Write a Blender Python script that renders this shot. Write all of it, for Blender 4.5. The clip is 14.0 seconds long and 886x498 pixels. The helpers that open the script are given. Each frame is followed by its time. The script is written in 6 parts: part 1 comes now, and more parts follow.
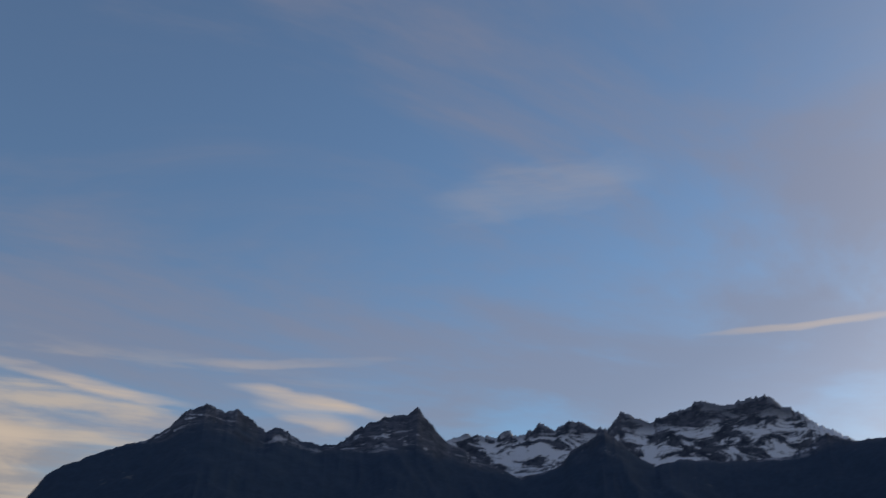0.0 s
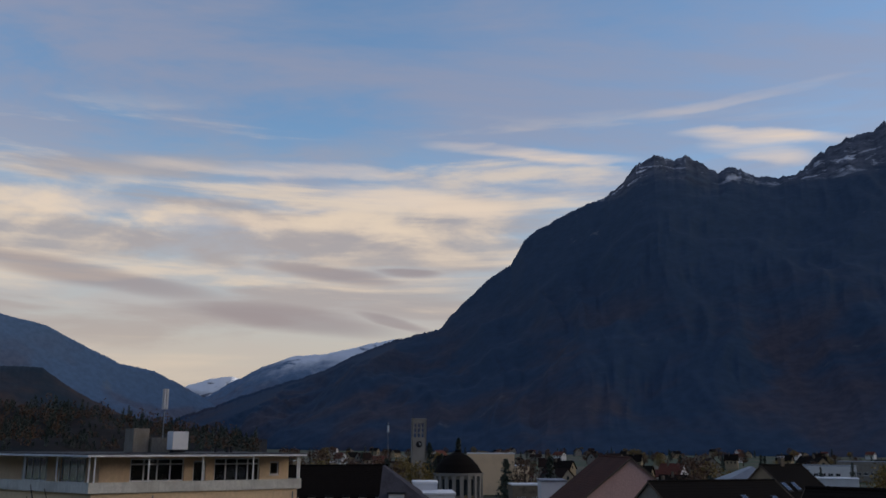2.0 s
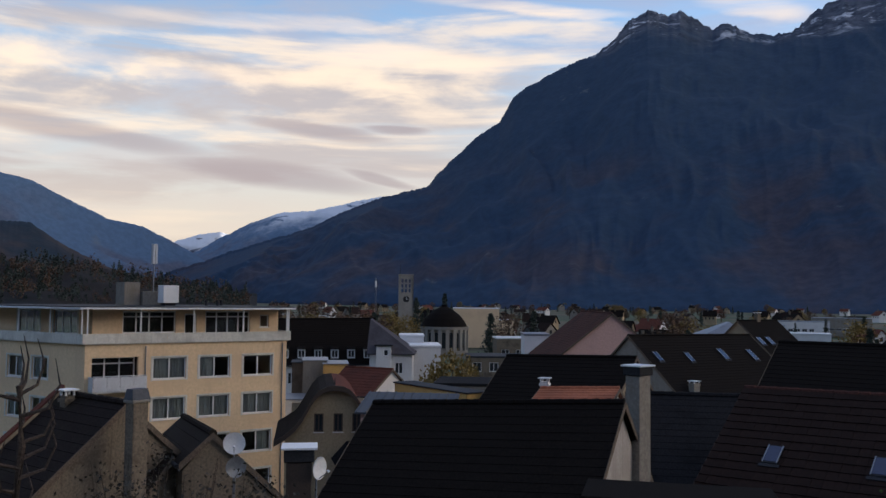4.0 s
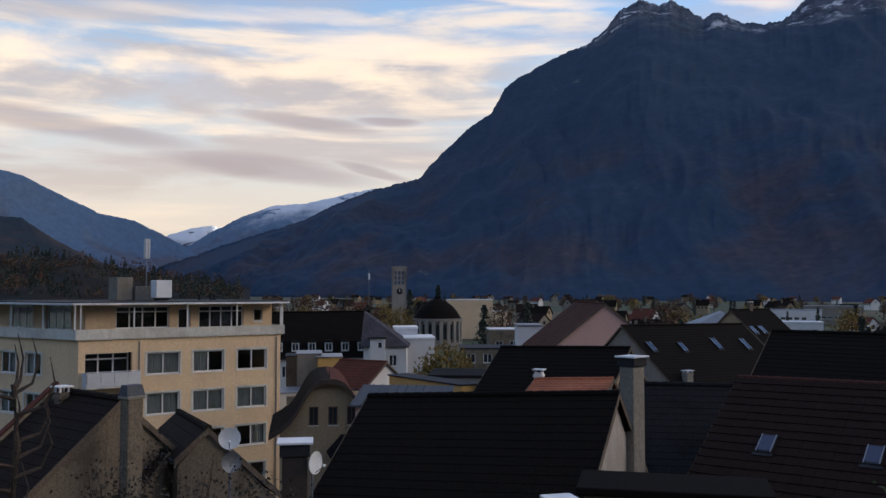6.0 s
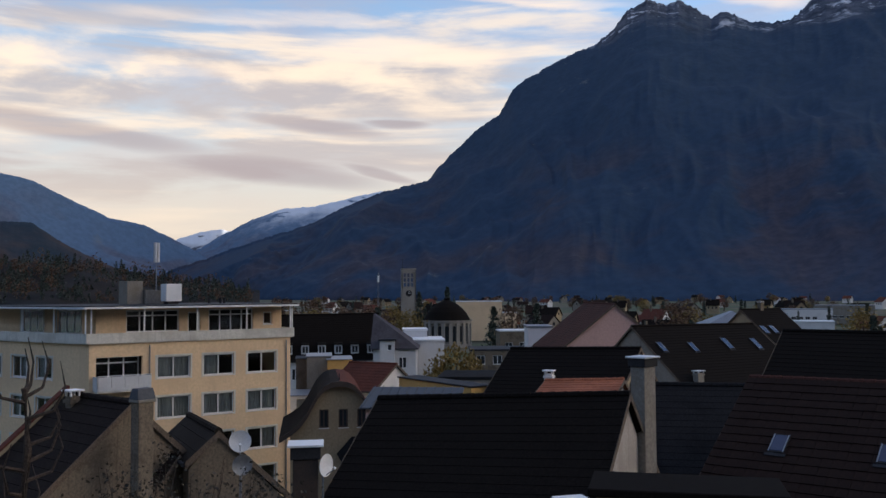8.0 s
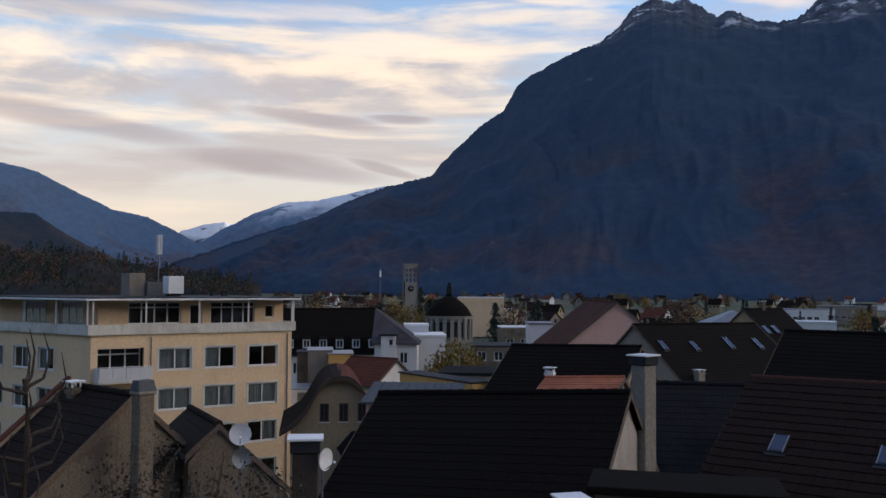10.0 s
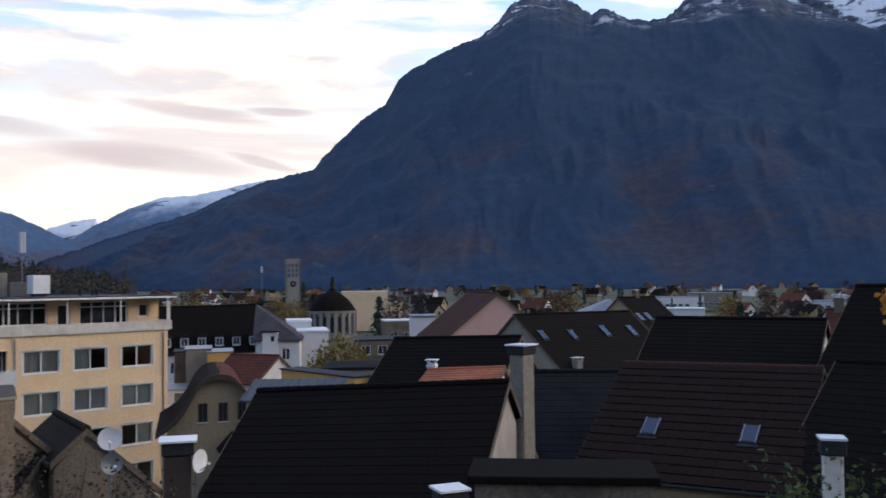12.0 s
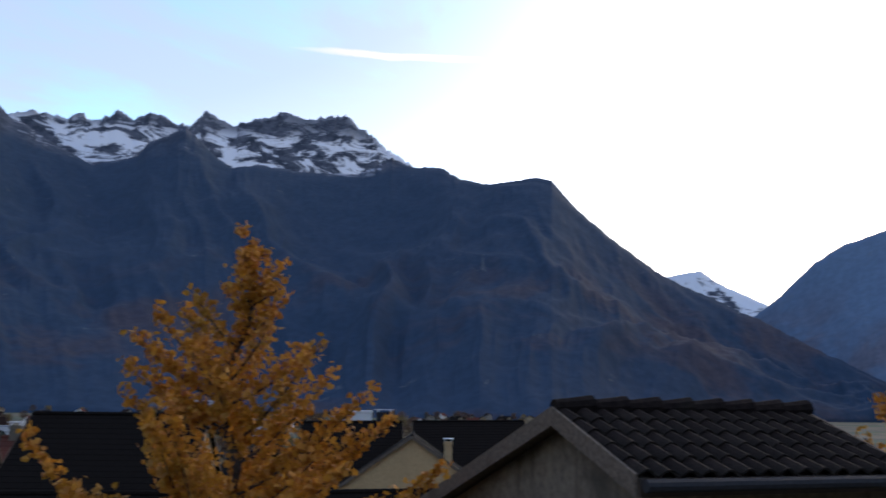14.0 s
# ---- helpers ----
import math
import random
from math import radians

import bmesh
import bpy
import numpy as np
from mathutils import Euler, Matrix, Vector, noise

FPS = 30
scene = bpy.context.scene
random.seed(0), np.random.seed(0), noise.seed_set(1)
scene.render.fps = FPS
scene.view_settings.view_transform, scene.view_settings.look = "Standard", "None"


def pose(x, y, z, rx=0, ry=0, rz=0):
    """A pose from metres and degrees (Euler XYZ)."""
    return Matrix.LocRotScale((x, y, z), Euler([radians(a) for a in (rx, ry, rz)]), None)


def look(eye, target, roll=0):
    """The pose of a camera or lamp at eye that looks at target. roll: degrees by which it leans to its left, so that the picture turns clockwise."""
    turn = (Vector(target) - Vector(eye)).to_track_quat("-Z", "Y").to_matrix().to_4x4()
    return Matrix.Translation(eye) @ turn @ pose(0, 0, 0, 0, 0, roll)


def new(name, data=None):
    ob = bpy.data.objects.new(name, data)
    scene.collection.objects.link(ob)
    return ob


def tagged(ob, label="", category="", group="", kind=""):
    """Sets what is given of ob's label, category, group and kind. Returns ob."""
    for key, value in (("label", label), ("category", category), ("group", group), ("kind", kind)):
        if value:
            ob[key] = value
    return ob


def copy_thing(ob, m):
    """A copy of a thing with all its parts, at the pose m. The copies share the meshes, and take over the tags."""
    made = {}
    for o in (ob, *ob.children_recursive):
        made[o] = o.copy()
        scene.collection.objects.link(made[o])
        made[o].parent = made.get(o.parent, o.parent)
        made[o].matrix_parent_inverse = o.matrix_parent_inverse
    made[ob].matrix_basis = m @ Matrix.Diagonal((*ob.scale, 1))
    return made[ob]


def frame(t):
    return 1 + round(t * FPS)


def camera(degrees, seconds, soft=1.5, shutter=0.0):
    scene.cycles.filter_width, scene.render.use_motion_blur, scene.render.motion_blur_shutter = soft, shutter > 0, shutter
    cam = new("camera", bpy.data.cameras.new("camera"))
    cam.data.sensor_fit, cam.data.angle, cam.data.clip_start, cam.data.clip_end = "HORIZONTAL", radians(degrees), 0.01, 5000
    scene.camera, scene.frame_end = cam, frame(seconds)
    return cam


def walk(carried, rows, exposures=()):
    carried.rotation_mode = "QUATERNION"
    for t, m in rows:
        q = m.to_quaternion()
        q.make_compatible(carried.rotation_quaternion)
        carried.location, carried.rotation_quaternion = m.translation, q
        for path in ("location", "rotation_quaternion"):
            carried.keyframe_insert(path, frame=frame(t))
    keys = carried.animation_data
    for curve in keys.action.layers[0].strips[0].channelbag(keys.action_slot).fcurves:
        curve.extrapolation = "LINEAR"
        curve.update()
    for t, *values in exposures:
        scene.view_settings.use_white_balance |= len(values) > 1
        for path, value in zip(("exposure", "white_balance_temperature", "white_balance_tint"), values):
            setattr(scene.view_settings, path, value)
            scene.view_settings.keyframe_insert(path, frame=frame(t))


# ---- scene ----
cam = camera(52.53, 14.0, soft=1.5, shutter=0.2)
PATH = [
    (0.0, pose(-0.113, -0.005, 17.991, 118.298, -0.765, -28.124)),
    (0.5, pose(-0.127, -0.009, 17.983, 115.137, -0.054, -18.431)),
    (1.0, pose(-0.153, -0.014, 17.962, 111.769, 0.736, -7.490)),
    (1.5, pose(-0.197, -0.018, 17.909, 106.802, 0.178, -1.222)),
    (2.0, pose(-0.045, -0.014, 17.974, 102.165, -0.262, 1.140)),
    (2.5, pose(-0.004, -0.072, 17.974, 98.696, -0.672, 1.405)),
    (3.0, pose(-0.005, -0.048, 17.909, 94.771, -1.021, 0.698)),
    (3.2, pose(-0.005, -0.030, 17.934, 93.688, -0.997, 0.372)),
    (5.5, pose(-0.014, -0.040, 17.982, 92.771, 0.045, 0.496)),
    (6.0, pose(-0.023, -0.047, 18.007, 92.579, -0.042, -0.132)),
    (6.5, pose(-0.000, -0.000, 18.000, 93.050, 0.200, -0.000)),
    (7.0, pose(-0.011, -0.030, 17.981, 92.814, 0.215, 0.162)),
    (7.5, pose(-0.008, -0.008, 18.003, 92.697, 0.393, 0.520)),
    (8.0, pose(-0.033, 0.014, 17.992, 92.700, 0.358, 0.452)),
    (10.5, pose(-0.017, 0.017, 17.998, 92.161, -0.437, 0.601)),
    (11.0, pose(0.012, 0.044, 17.987, 91.748, 0.145, -0.189)),
    (11.5, pose(0.080, 0.122, 17.956, 91.533, 0.436, -2.512)),
    (12.0, pose(0.144, 0.156, 17.979, 92.000, 0.684, -6.804)),
    (12.5, pose(0.209, 0.016, 18.034, 93.088, -0.277, -17.056)),
    (13.0, pose(0.300, 0.110, 18.089, 96.318, -1.479, -28.402)),
    (13.5, pose(0.415, 0.032, 18.136, 99.312, -1.617, -41.222)),
    (14.0, pose(0.540, -0.090, 18.101, 99.961, -0.900, -55.140)),
]
walk(cam, PATH, exposures=[(0.0, 0.95, 6500, 10), (1.0, 1.10, 6500, 10), (2.0, 1.40, 6500, 10), (3.0, 1.90, 6500, 10), (5.5, 2.00, 6500, 10), (11.0, 2.00, 6500, 10), (11.5, 2.20, 6500, 10), (12.0, 2.60, 6500, 10), (12.5, 3.15, 6500, 10), (13.0, 3.50, 6500, 10), (13.5, 2.95, 6500, 10), (14.0, 2.45, 6500, 10)])

# ---- daylight: the sun stands behind the range, the valley lies in shade ----
SUN_AZ, SUN_EL = -76.0, 4.0


def direction(az, el):
    a, e = radians(az), radians(el)
    return Vector((-math.sin(a) * math.cos(e), math.cos(a) * math.cos(e), math.sin(e)))


lamp = bpy.data.lights.new("sun", "SUN")
lamp.energy, lamp.angle, lamp.color = 2.5, radians(0.5), (1.0, 0.86, 0.7)
sun = new("sun", lamp)
sun.matrix_world = look(direction(SUN_AZ, SUN_EL) * 900, (0, 0, 0))


class Net:
    """Short spelling for node trees."""

    def __init__(self, tree):
        self.tree = tree
        tree.nodes.clear()

    def node(self, kind, **props):
        n = self.tree.nodes.new(kind)
        for k, v in props.items():
            if k == "operation":
                n.operation = v
            elif k == "blend":
                n.data_type, n.blend_type = "RGBA", v
            elif k == "sky":
                n.sky_type = v
        return n

    def put(self, socket, v):
        if isinstance(v, bpy.types.NodeSocket):
            self.tree.links.new(v, socket)
        elif isinstance(v, (tuple, list)) and len(v) == 3 and socket.type == "RGBA":
            socket.default_value = (*v, 1.0)
        else:
            socket.default_value = v

    def math(self, op, a, b=0.0, clamp=False):
        n = self.node("ShaderNodeMath", operation=op)
        n.use_clamp = clamp
        self.put(n.inputs[0], a)
        self.put(n.inputs[1], b)
        return n.outputs[0]

    def mix(self, f, a, b, blend="MIX"):
        n = self.node("ShaderNodeMix", blend=blend)
        n.clamp_factor = True
        self.put(n.inputs[0], f)
        self.put(n.inputs[6], a)
        self.put(n.inputs[7], b)
        return n.outputs[2]

    def noise(self, vec, scale, detail=4.0, rough=0.55, warp=0.0):
        n = self.node("ShaderNodeTexNoise")
        if vec is not None:
            self.put(n.inputs["Vector"], vec)
        n.inputs["Scale"].default_value = scale
        n.inputs["Detail"].default_value = detail
        n.inputs["Roughness"].default_value = rough
        n.inputs["Distortion"].default_value = warp
        return n.outputs["Fac"]

    def step(self, v, lo, hi, a=0.0, b=1.0):
        n = self.node("ShaderNodeMapRange")
        n.interpolation_type = "SMOOTHSTEP"
        for i, q in enumerate((v, lo, hi, a, b)):
            self.put(n.inputs[i], q)
        return n.outputs[0]

    def scaled(self, vec, sx, sy, sz, lx=0.0, ly=0.0, lz=0.0, rz=0.0):
        n = self.node("ShaderNodeMapping")
        self.put(n.inputs[0], vec)
        n.inputs[1].default_value = (lx, ly, lz)
        n.inputs[2].default_value = (0, 0, rz)
        n.inputs[3].default_value = (sx, sy, sz)
        return n.outputs[0]


def make_world():
    world = bpy.data.worlds.new("evening_sky")
    scene.world = world
    world.use_nodes = True
    k = Net(world.node_tree)
    sky = k.node("ShaderNodeTexSky", sky="NISHITA")
    sky.sun_disc = False
    sky.sun_elevation, sky.sun_rotation = radians(SUN_EL), radians(-SUN_AZ)
    sky.altitude, sky.air_density, sky.dust_density, sky.ozone_density = 450, 1.0, 0.8, 3.0
    way = k.node("ShaderNodeTexCoord").outputs["Generated"]
    sep = k.node("ShaderNodeSeparateXYZ")
    k.put(sep.inputs[0], way)
    x, y, z = sep.outputs
    az = k.math("MULTIPLY", k.math("ARCTAN2", k.math("MULTIPLY", x, -1.0), y), 57.2958)
    flat = k.math("SQRT", k.math("ADD", k.math("MULTIPLY", x, x), k.math("MULTIPLY", y, y)))
    el = k.math("MULTIPLY", k.math("ARCTAN2", z, flat), 57.2958)
    # cloud deck: direction laid on a flat layer, so that it closes up towards the horizon
    h = k.math("ADD", k.math("MAXIMUM", z, 0.0), 0.10)
    deck = k.node("ShaderNodeCombineXYZ")
    k.put(deck.inputs[0], k.math("DIVIDE", x, h))
    k.put(deck.inputs[1], k.math("DIVIDE", y, h))
    deck = deck.outputs[0]
    blue = sky.outputs[0]
    level = k.node("ShaderNodeRGBToBW")
    k.put(level.inputs[0], blue)
    glow = k.math("MAXIMUM", 1.0, k.math("MULTIPLY", level.outputs[0], 0.75))

    def lit(r, g, b):
        return k.mix(1.0, (r, g, b), glow, "MULTIPLY")

    # bearing and height as a plane, for the long flat cloud banks over the valley
    plane = k.node("ShaderNodeCombineXYZ")
    k.put(plane.inputs[0], az)
    k.put(plane.inputs[1], el)
    plane = plane.outputs[0]
    left = k.step(az, -16.0, 2.0)
    cirrus = k.noise(k.scaled(deck, 0.9, 1.6, 1.0, 3.1, 1.7, 0, 0.4), 1.0, 7.0, 0.60, 0.5)
    wisp = k.noise(k.scaled(plane, 0.045, 0.36, 1.0, 4.0, 2.0, 0, 0.10), 1.0, 8.0, 0.58, 0.35)
    bank = k.noise(k.scaled(plane, 0.055, 0.32, 1.0, 9.3, 1.0), 1.0, 7.0, 0.55, 0.3)
    puff = k.noise(k.scaled(plane, 0.17, 0.55, 1.0, 2.0, 5.0), 1.0, 7.0, 0.56, 0.25)
    # thin lilac cirrus over the whole sky
    out = k.mix(k.math("ADD", 0.16, k.math("MULTIPLY", k.step(cirrus, 0.36, 0.62), 0.50)), blue, lit(0.82, 0.80, 1.0))
    # milky light towards the horizon
    out = k.mix(k.math("MULTIPLY", k.step(el, 21.0, 4.0), k.math("ADD", 0.25, k.math("MULTIPLY", left, 0.62))), out, lit(1.38, 1.26, 1.14))
    low = k.math("MULTIPLY", k.step(el, 19.5, 15.5), left)
    # cream, sunlit cloud heads in two bands and their greyer undersides
    band = k.math("MULTIPLY", k.step(k.math("ABSOLUTE", k.math("SUBTRACT", el, 13.2)), 3.6, 0.6), left)
    grey = k.math("MULTIPLY", k.step(k.math("ADD", bank, k.math("MULTIPLY", k.step(k.math("ABSOLUTE", k.math("SUBTRACT", el, 11.6)), 2.6, 0.3), 0.10)), 0.46, 0.62), low)
    out = k.mix(k.math("MULTIPLY", grey, 0.75), out, lit(1.0, 0.88, 0.86))
    heads = k.math("MULTIPLY", k.step(k.math("ADD", k.math("MULTIPLY", puff, 0.6), k.math("MULTIPLY", wisp, 0.4)), 0.42, 0.62), band)
    out = k.mix(k.math("MULTIPLY", heads, 0.9), out, lit(1.95, 1.60, 1.25))
    streak = k.math("MULTIPLY", k.step(wisp, 0.50, 0.66), k.math("MULTIPLY", k.step(el, 21.5, 17.0), k.step(az, -26.0, -12.0)))
    out = k.mix(k.math("MULTIPLY", streak, 0.75), out, lit(1.85, 1.55, 1.25))
    # single drawn-out streaks: bearing, height, half length, half width, tilt, strength
    for ca, ce, wa, we, tilt, amount in ((-51.5, 22.0, 5.5, 0.24, 0.03, 0.55), (-4.6, 18.1, 6.0, 0.40, 0.10, 0.9), (12.5, 16.85, 8.0, 0.50, 0.0, 0.75), (-19.2, 18.3, 4.6, 0.45, 0.14, 0.9), (-18.9, 17.4, 3.0, 0.6, 0.20, 0.7), (-35.0, 31.9, 7.0, 1.7, -0.08, 0.2), (-18.0, 20.6, 6.0, 0.30, -0.08, 0.3), (2.0, 15.0, 6.0, 0.75, 0.09, 0.7), (16.5, 13.6, 5.0, 0.5, 0.03, 0.7), (24.5, 13.9, 3.0, 0.7, 0.0, 0.7)):
        da = k.math("SUBTRACT", az, ca)
        de = k.math("ADD", k.math("SUBTRACT", k.math("SUBTRACT", el, ce), k.math("MULTIPLY", da, tilt)), k.math("MULTIPLY", k.math("SUBTRACT", puff, 0.5), 1.6 * we + 0.3))
        q = k.math("ADD", k.math("POWER", k.math("ABSOLUTE", k.math("DIVIDE", da, wa)), 2.0), k.math("POWER", k.math("ABSOLUTE", k.math("DIVIDE", de, we)), 2.0))
        out = k.mix(k.math("MULTIPLY", k.math("MULTIPLY", k.step(q, 1.8, 0.0), k.step(wisp, 0.25, 0.6)), amount), out, lit(1.95, 1.60, 1.30))
    # warm strip over the far valley
    out = k.mix(k.math("MULTIPLY", k.math("MULTIPLY", k.step(el, 8.5, 3.0), left), 0.6), out, lit(1.45, 1.22, 0.98))
    # long flat lens clouds low over the valley
    lens = None
    for ca, ce, wa, we, tilt in ((8.6, 10.5, 4.4, 0.45, 0.11), (22.8, 9.7, 7.5, 0.75, 0.14), (11.0, 7.5, 6.5, 0.75, 0.10), (4.3, 7.4, 2.2, 0.32, 0.22), (3.4, 10.6, 2.0, 0.22, 0.02)):
        da = k.math("SUBTRACT", az, ca)
        de = k.math("SUBTRACT", k.math("SUBTRACT", el, ce), k.math("MULTIPLY", da, tilt))
        de = k.math("ADD", de, k.math("MULTIPLY", k.math("SUBTRACT", wisp, 0.5), 1.2))
        q = k.math("ADD", k.math("POWER", k.math("DIVIDE", da, wa), 2.0), k.math("POWER", k.math("ABSOLUTE", k.math("DIVIDE", de, we)), 2.0))
        m = k.step(q, 1.7, 0.1)
        lens = m if lens is None else k.math("MAXIMUM", lens, m)
    out = k.mix(k.math("MULTIPLY", lens, 0.62), out, lit(0.72, 0.60, 0.64))
    # a wide warm glow added to light the facades, mostly unseen, beside the sun, which stands low behind the southern
    # slope
    sx, sy, sz = direction(SUN_AZ - 22.0, 15.0)
    near = k.math("ADD", k.math("ADD", k.math("MULTIPLY", x, sx), k.math("MULTIPLY", y, sy)), k.math("MULTIPLY", z, sz))
    away = k.math("DIVIDE", k.math("ARCCOSINE", k.math("MINIMUM", near, 1.0)), radians(21.0))
    added_glow = k.math("EXPONENT", k.math("MULTIPLY", k.math("MULTIPLY", away, away), -1.0))
    out = k.mix(1.0, out, k.mix(1.0, (1.0, 0.74, 0.44), k.math("MULTIPLY", added_glow, 6.8), "MULTIPLY"), "ADD")
    bg = k.node("ShaderNodeBackground")
    k.put(bg.inputs[0], out)
    bg.inputs[1].default_value = 0.15
    end = k.node("ShaderNodeOutputWorld")
    k.put(end.inputs[0], bg.outputs[0])


make_world()


# ---- materials ----
def surface(name, base, rough=0.8, vary=0.25, scale=1.0, bump=0.3, metallic=0.0, second=None, each=0.0, streak=0.0):
    """A surface with large stains and fine grain. second: the colour of its stains; each: how much pieces differ; streak: rain marks."""
    m = bpy.data.materials.new(name)
    m.use_nodes = True
    k = Net(m.node_tree)
    at = k.node("ShaderNodeTexCoord").outputs["Object"]
    large = k.noise(at, 0.45 * scale, 5.0, 0.6, 0.3)
    grain = k.noise(at, 9.0 * scale, 5.0, 0.65)
    dark = tuple(c * (1 - vary) for c in base)
    light = tuple(min(1, c * (1 + vary)) for c in base)
    col = k.mix(k.step(grain, 0.3, 0.7), dark, light)
    col = k.mix(k.math("MULTIPLY", k.step(large, 0.48, 0.68), 0.7), col, second or tuple(c * (1 - 1.3 * vary) for c in base))
    if streak:
        runs = k.noise(k.scaled(at, 5.0, 5.0, 0.35), scale, 4.0, 0.6)
        col = k.mix(k.math("MULTIPLY", k.step(runs, 0.5, 0.75), streak), col, tuple(c * 0.45 for c in base))
    if each:
        own = k.node("ShaderNodeObjectInfo").outputs["Random"]
        col = k.mix(k.math("MULTIPLY", own, each), col, tuple(c * 0.35 for c in base))
    b = k.node("ShaderNodeBsdfPrincipled")
    k.put(b.inputs["Base Color"], col)
    k.put(b.inputs["Roughness"], k.step(grain, 0.2, 0.8, max(0.05, rough - 0.1), min(1.0, rough + 0.1)))
    b.inputs["Metallic"].default_value = metallic
    b.inputs["Specular IOR Level"].default_value = 0.06 if rough > 0.8 else 0.15 if rough > 0.65 else 0.5
    if bump:
        bp = k.node("ShaderNodeBump")
        bp.inputs["Strength"].default_value = bump
        bp.inputs["Distance"].default_value = 0.02
        k.put(bp.inputs["Height"], grain)
        k.put(b.inputs["Normal"], bp.outputs[0])
    k.put(k.node("ShaderNodeOutputMaterial").inputs[0], b.outputs[0])
    return m


def glass(name, tint=(0.8, 0.85, 0.88), clear=0.9):
    m = bpy.data.materials.new(name)
    m.use_nodes = True
    k = Net(m.node_tree)
    b = k.node("ShaderNodeBsdfPrincipled")
    b.inputs["Base Color"].default_value = (*tint, 1)
    b.inputs["Roughness"].default_value = 0.03
    b.inputs["Transmission Weight"].default_value = clear
    b.inputs["IOR"].default_value = 1.5
    k.put(k.node("ShaderNodeOutputMaterial").inputs[0], b.outputs[0])
    return m


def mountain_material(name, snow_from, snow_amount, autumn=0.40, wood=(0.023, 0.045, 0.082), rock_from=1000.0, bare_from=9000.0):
    """Spruce and autumn beech below, bare limestone above, snow on the flatter ledges; blue haze and shade are put into
    the wood and rock colours.
    """
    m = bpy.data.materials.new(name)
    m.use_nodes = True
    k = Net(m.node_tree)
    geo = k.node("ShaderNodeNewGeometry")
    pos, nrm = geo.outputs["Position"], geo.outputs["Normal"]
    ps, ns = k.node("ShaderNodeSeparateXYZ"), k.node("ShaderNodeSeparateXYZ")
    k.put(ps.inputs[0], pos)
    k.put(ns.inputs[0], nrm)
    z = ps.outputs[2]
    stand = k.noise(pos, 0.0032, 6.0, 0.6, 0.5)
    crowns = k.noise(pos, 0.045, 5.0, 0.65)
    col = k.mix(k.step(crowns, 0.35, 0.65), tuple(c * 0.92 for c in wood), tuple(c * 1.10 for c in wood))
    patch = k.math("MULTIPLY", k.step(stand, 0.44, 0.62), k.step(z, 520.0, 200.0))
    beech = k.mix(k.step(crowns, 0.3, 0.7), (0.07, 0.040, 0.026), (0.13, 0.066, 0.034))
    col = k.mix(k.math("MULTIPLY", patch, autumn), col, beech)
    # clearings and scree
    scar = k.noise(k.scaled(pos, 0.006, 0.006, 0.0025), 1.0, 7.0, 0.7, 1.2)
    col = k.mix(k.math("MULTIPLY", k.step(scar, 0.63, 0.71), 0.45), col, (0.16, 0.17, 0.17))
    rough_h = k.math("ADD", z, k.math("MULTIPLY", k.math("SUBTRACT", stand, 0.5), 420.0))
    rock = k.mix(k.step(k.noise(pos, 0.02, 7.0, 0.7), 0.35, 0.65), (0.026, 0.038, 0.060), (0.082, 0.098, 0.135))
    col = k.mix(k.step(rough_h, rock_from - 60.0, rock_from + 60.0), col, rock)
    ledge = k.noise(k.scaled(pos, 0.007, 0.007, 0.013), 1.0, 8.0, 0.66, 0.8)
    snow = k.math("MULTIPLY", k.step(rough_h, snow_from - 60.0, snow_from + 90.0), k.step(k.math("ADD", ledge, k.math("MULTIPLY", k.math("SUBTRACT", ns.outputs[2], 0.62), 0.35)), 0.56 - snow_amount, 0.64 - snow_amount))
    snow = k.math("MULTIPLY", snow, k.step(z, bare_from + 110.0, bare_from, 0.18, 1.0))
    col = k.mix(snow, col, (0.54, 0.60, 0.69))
    b = k.node("ShaderNodeBsdfPrincipled")
    k.put(b.inputs["Base Color"], col)
    b.inputs["Roughness"].default_value = 0.95
    b.inputs["Specular IOR Level"].default_value = 0.1
    bp = k.node("ShaderNodeBump")
    bp.inputs["Strength"].default_value = 0.12
    bp.inputs["Distance"].default_value = 3.0
    k.put(bp.inputs["Height"], crowns)
    k.put(b.inputs["Normal"], bp.outputs[0])
    k.put(k.node("ShaderNodeOutputMaterial").inputs[0], b.outputs[0])
    return m


# ---- the valley floor and the mountains ----
def lattice(ix, iy, seed):
    v = np.sin(ix * 127.1 + iy * 311.7 + seed * 74.7) * 43758.5453
    return v - np.floor(v)


def fbm(x, y, seed=0, octaves=5, ridged=False):
    """Smooth noise of about -1 to 1 on numpy grids; ridged: with sharp crests."""
    total, amp, norm = 0.0, 1.0, 0.0
    for o in range(octaves):
        ix, iy = np.floor(x), np.floor(y)
        fx, fy = x - ix, y - iy
        ux, uy = fx * fx * (3 - 2 * fx), fy * fy * (3 - 2 * fy)
        a, b = lattice(ix, iy, seed + o), lattice(ix + 1, iy, seed + o)
        c, d = lattice(ix, iy + 1, seed + o), lattice(ix + 1, iy + 1, seed + o)
        v = 2 * (a + (b - a) * ux + (c - a) * uy + (a - b - c + d) * ux * uy) - 1
        total = total + amp * ((1 - 2 * np.abs(v)) if ridged else v)
        norm += amp
        amp *= 0.5
        x, y = x * 2.03 + 13.7, y * 2.03 + 5.1
    return total / norm


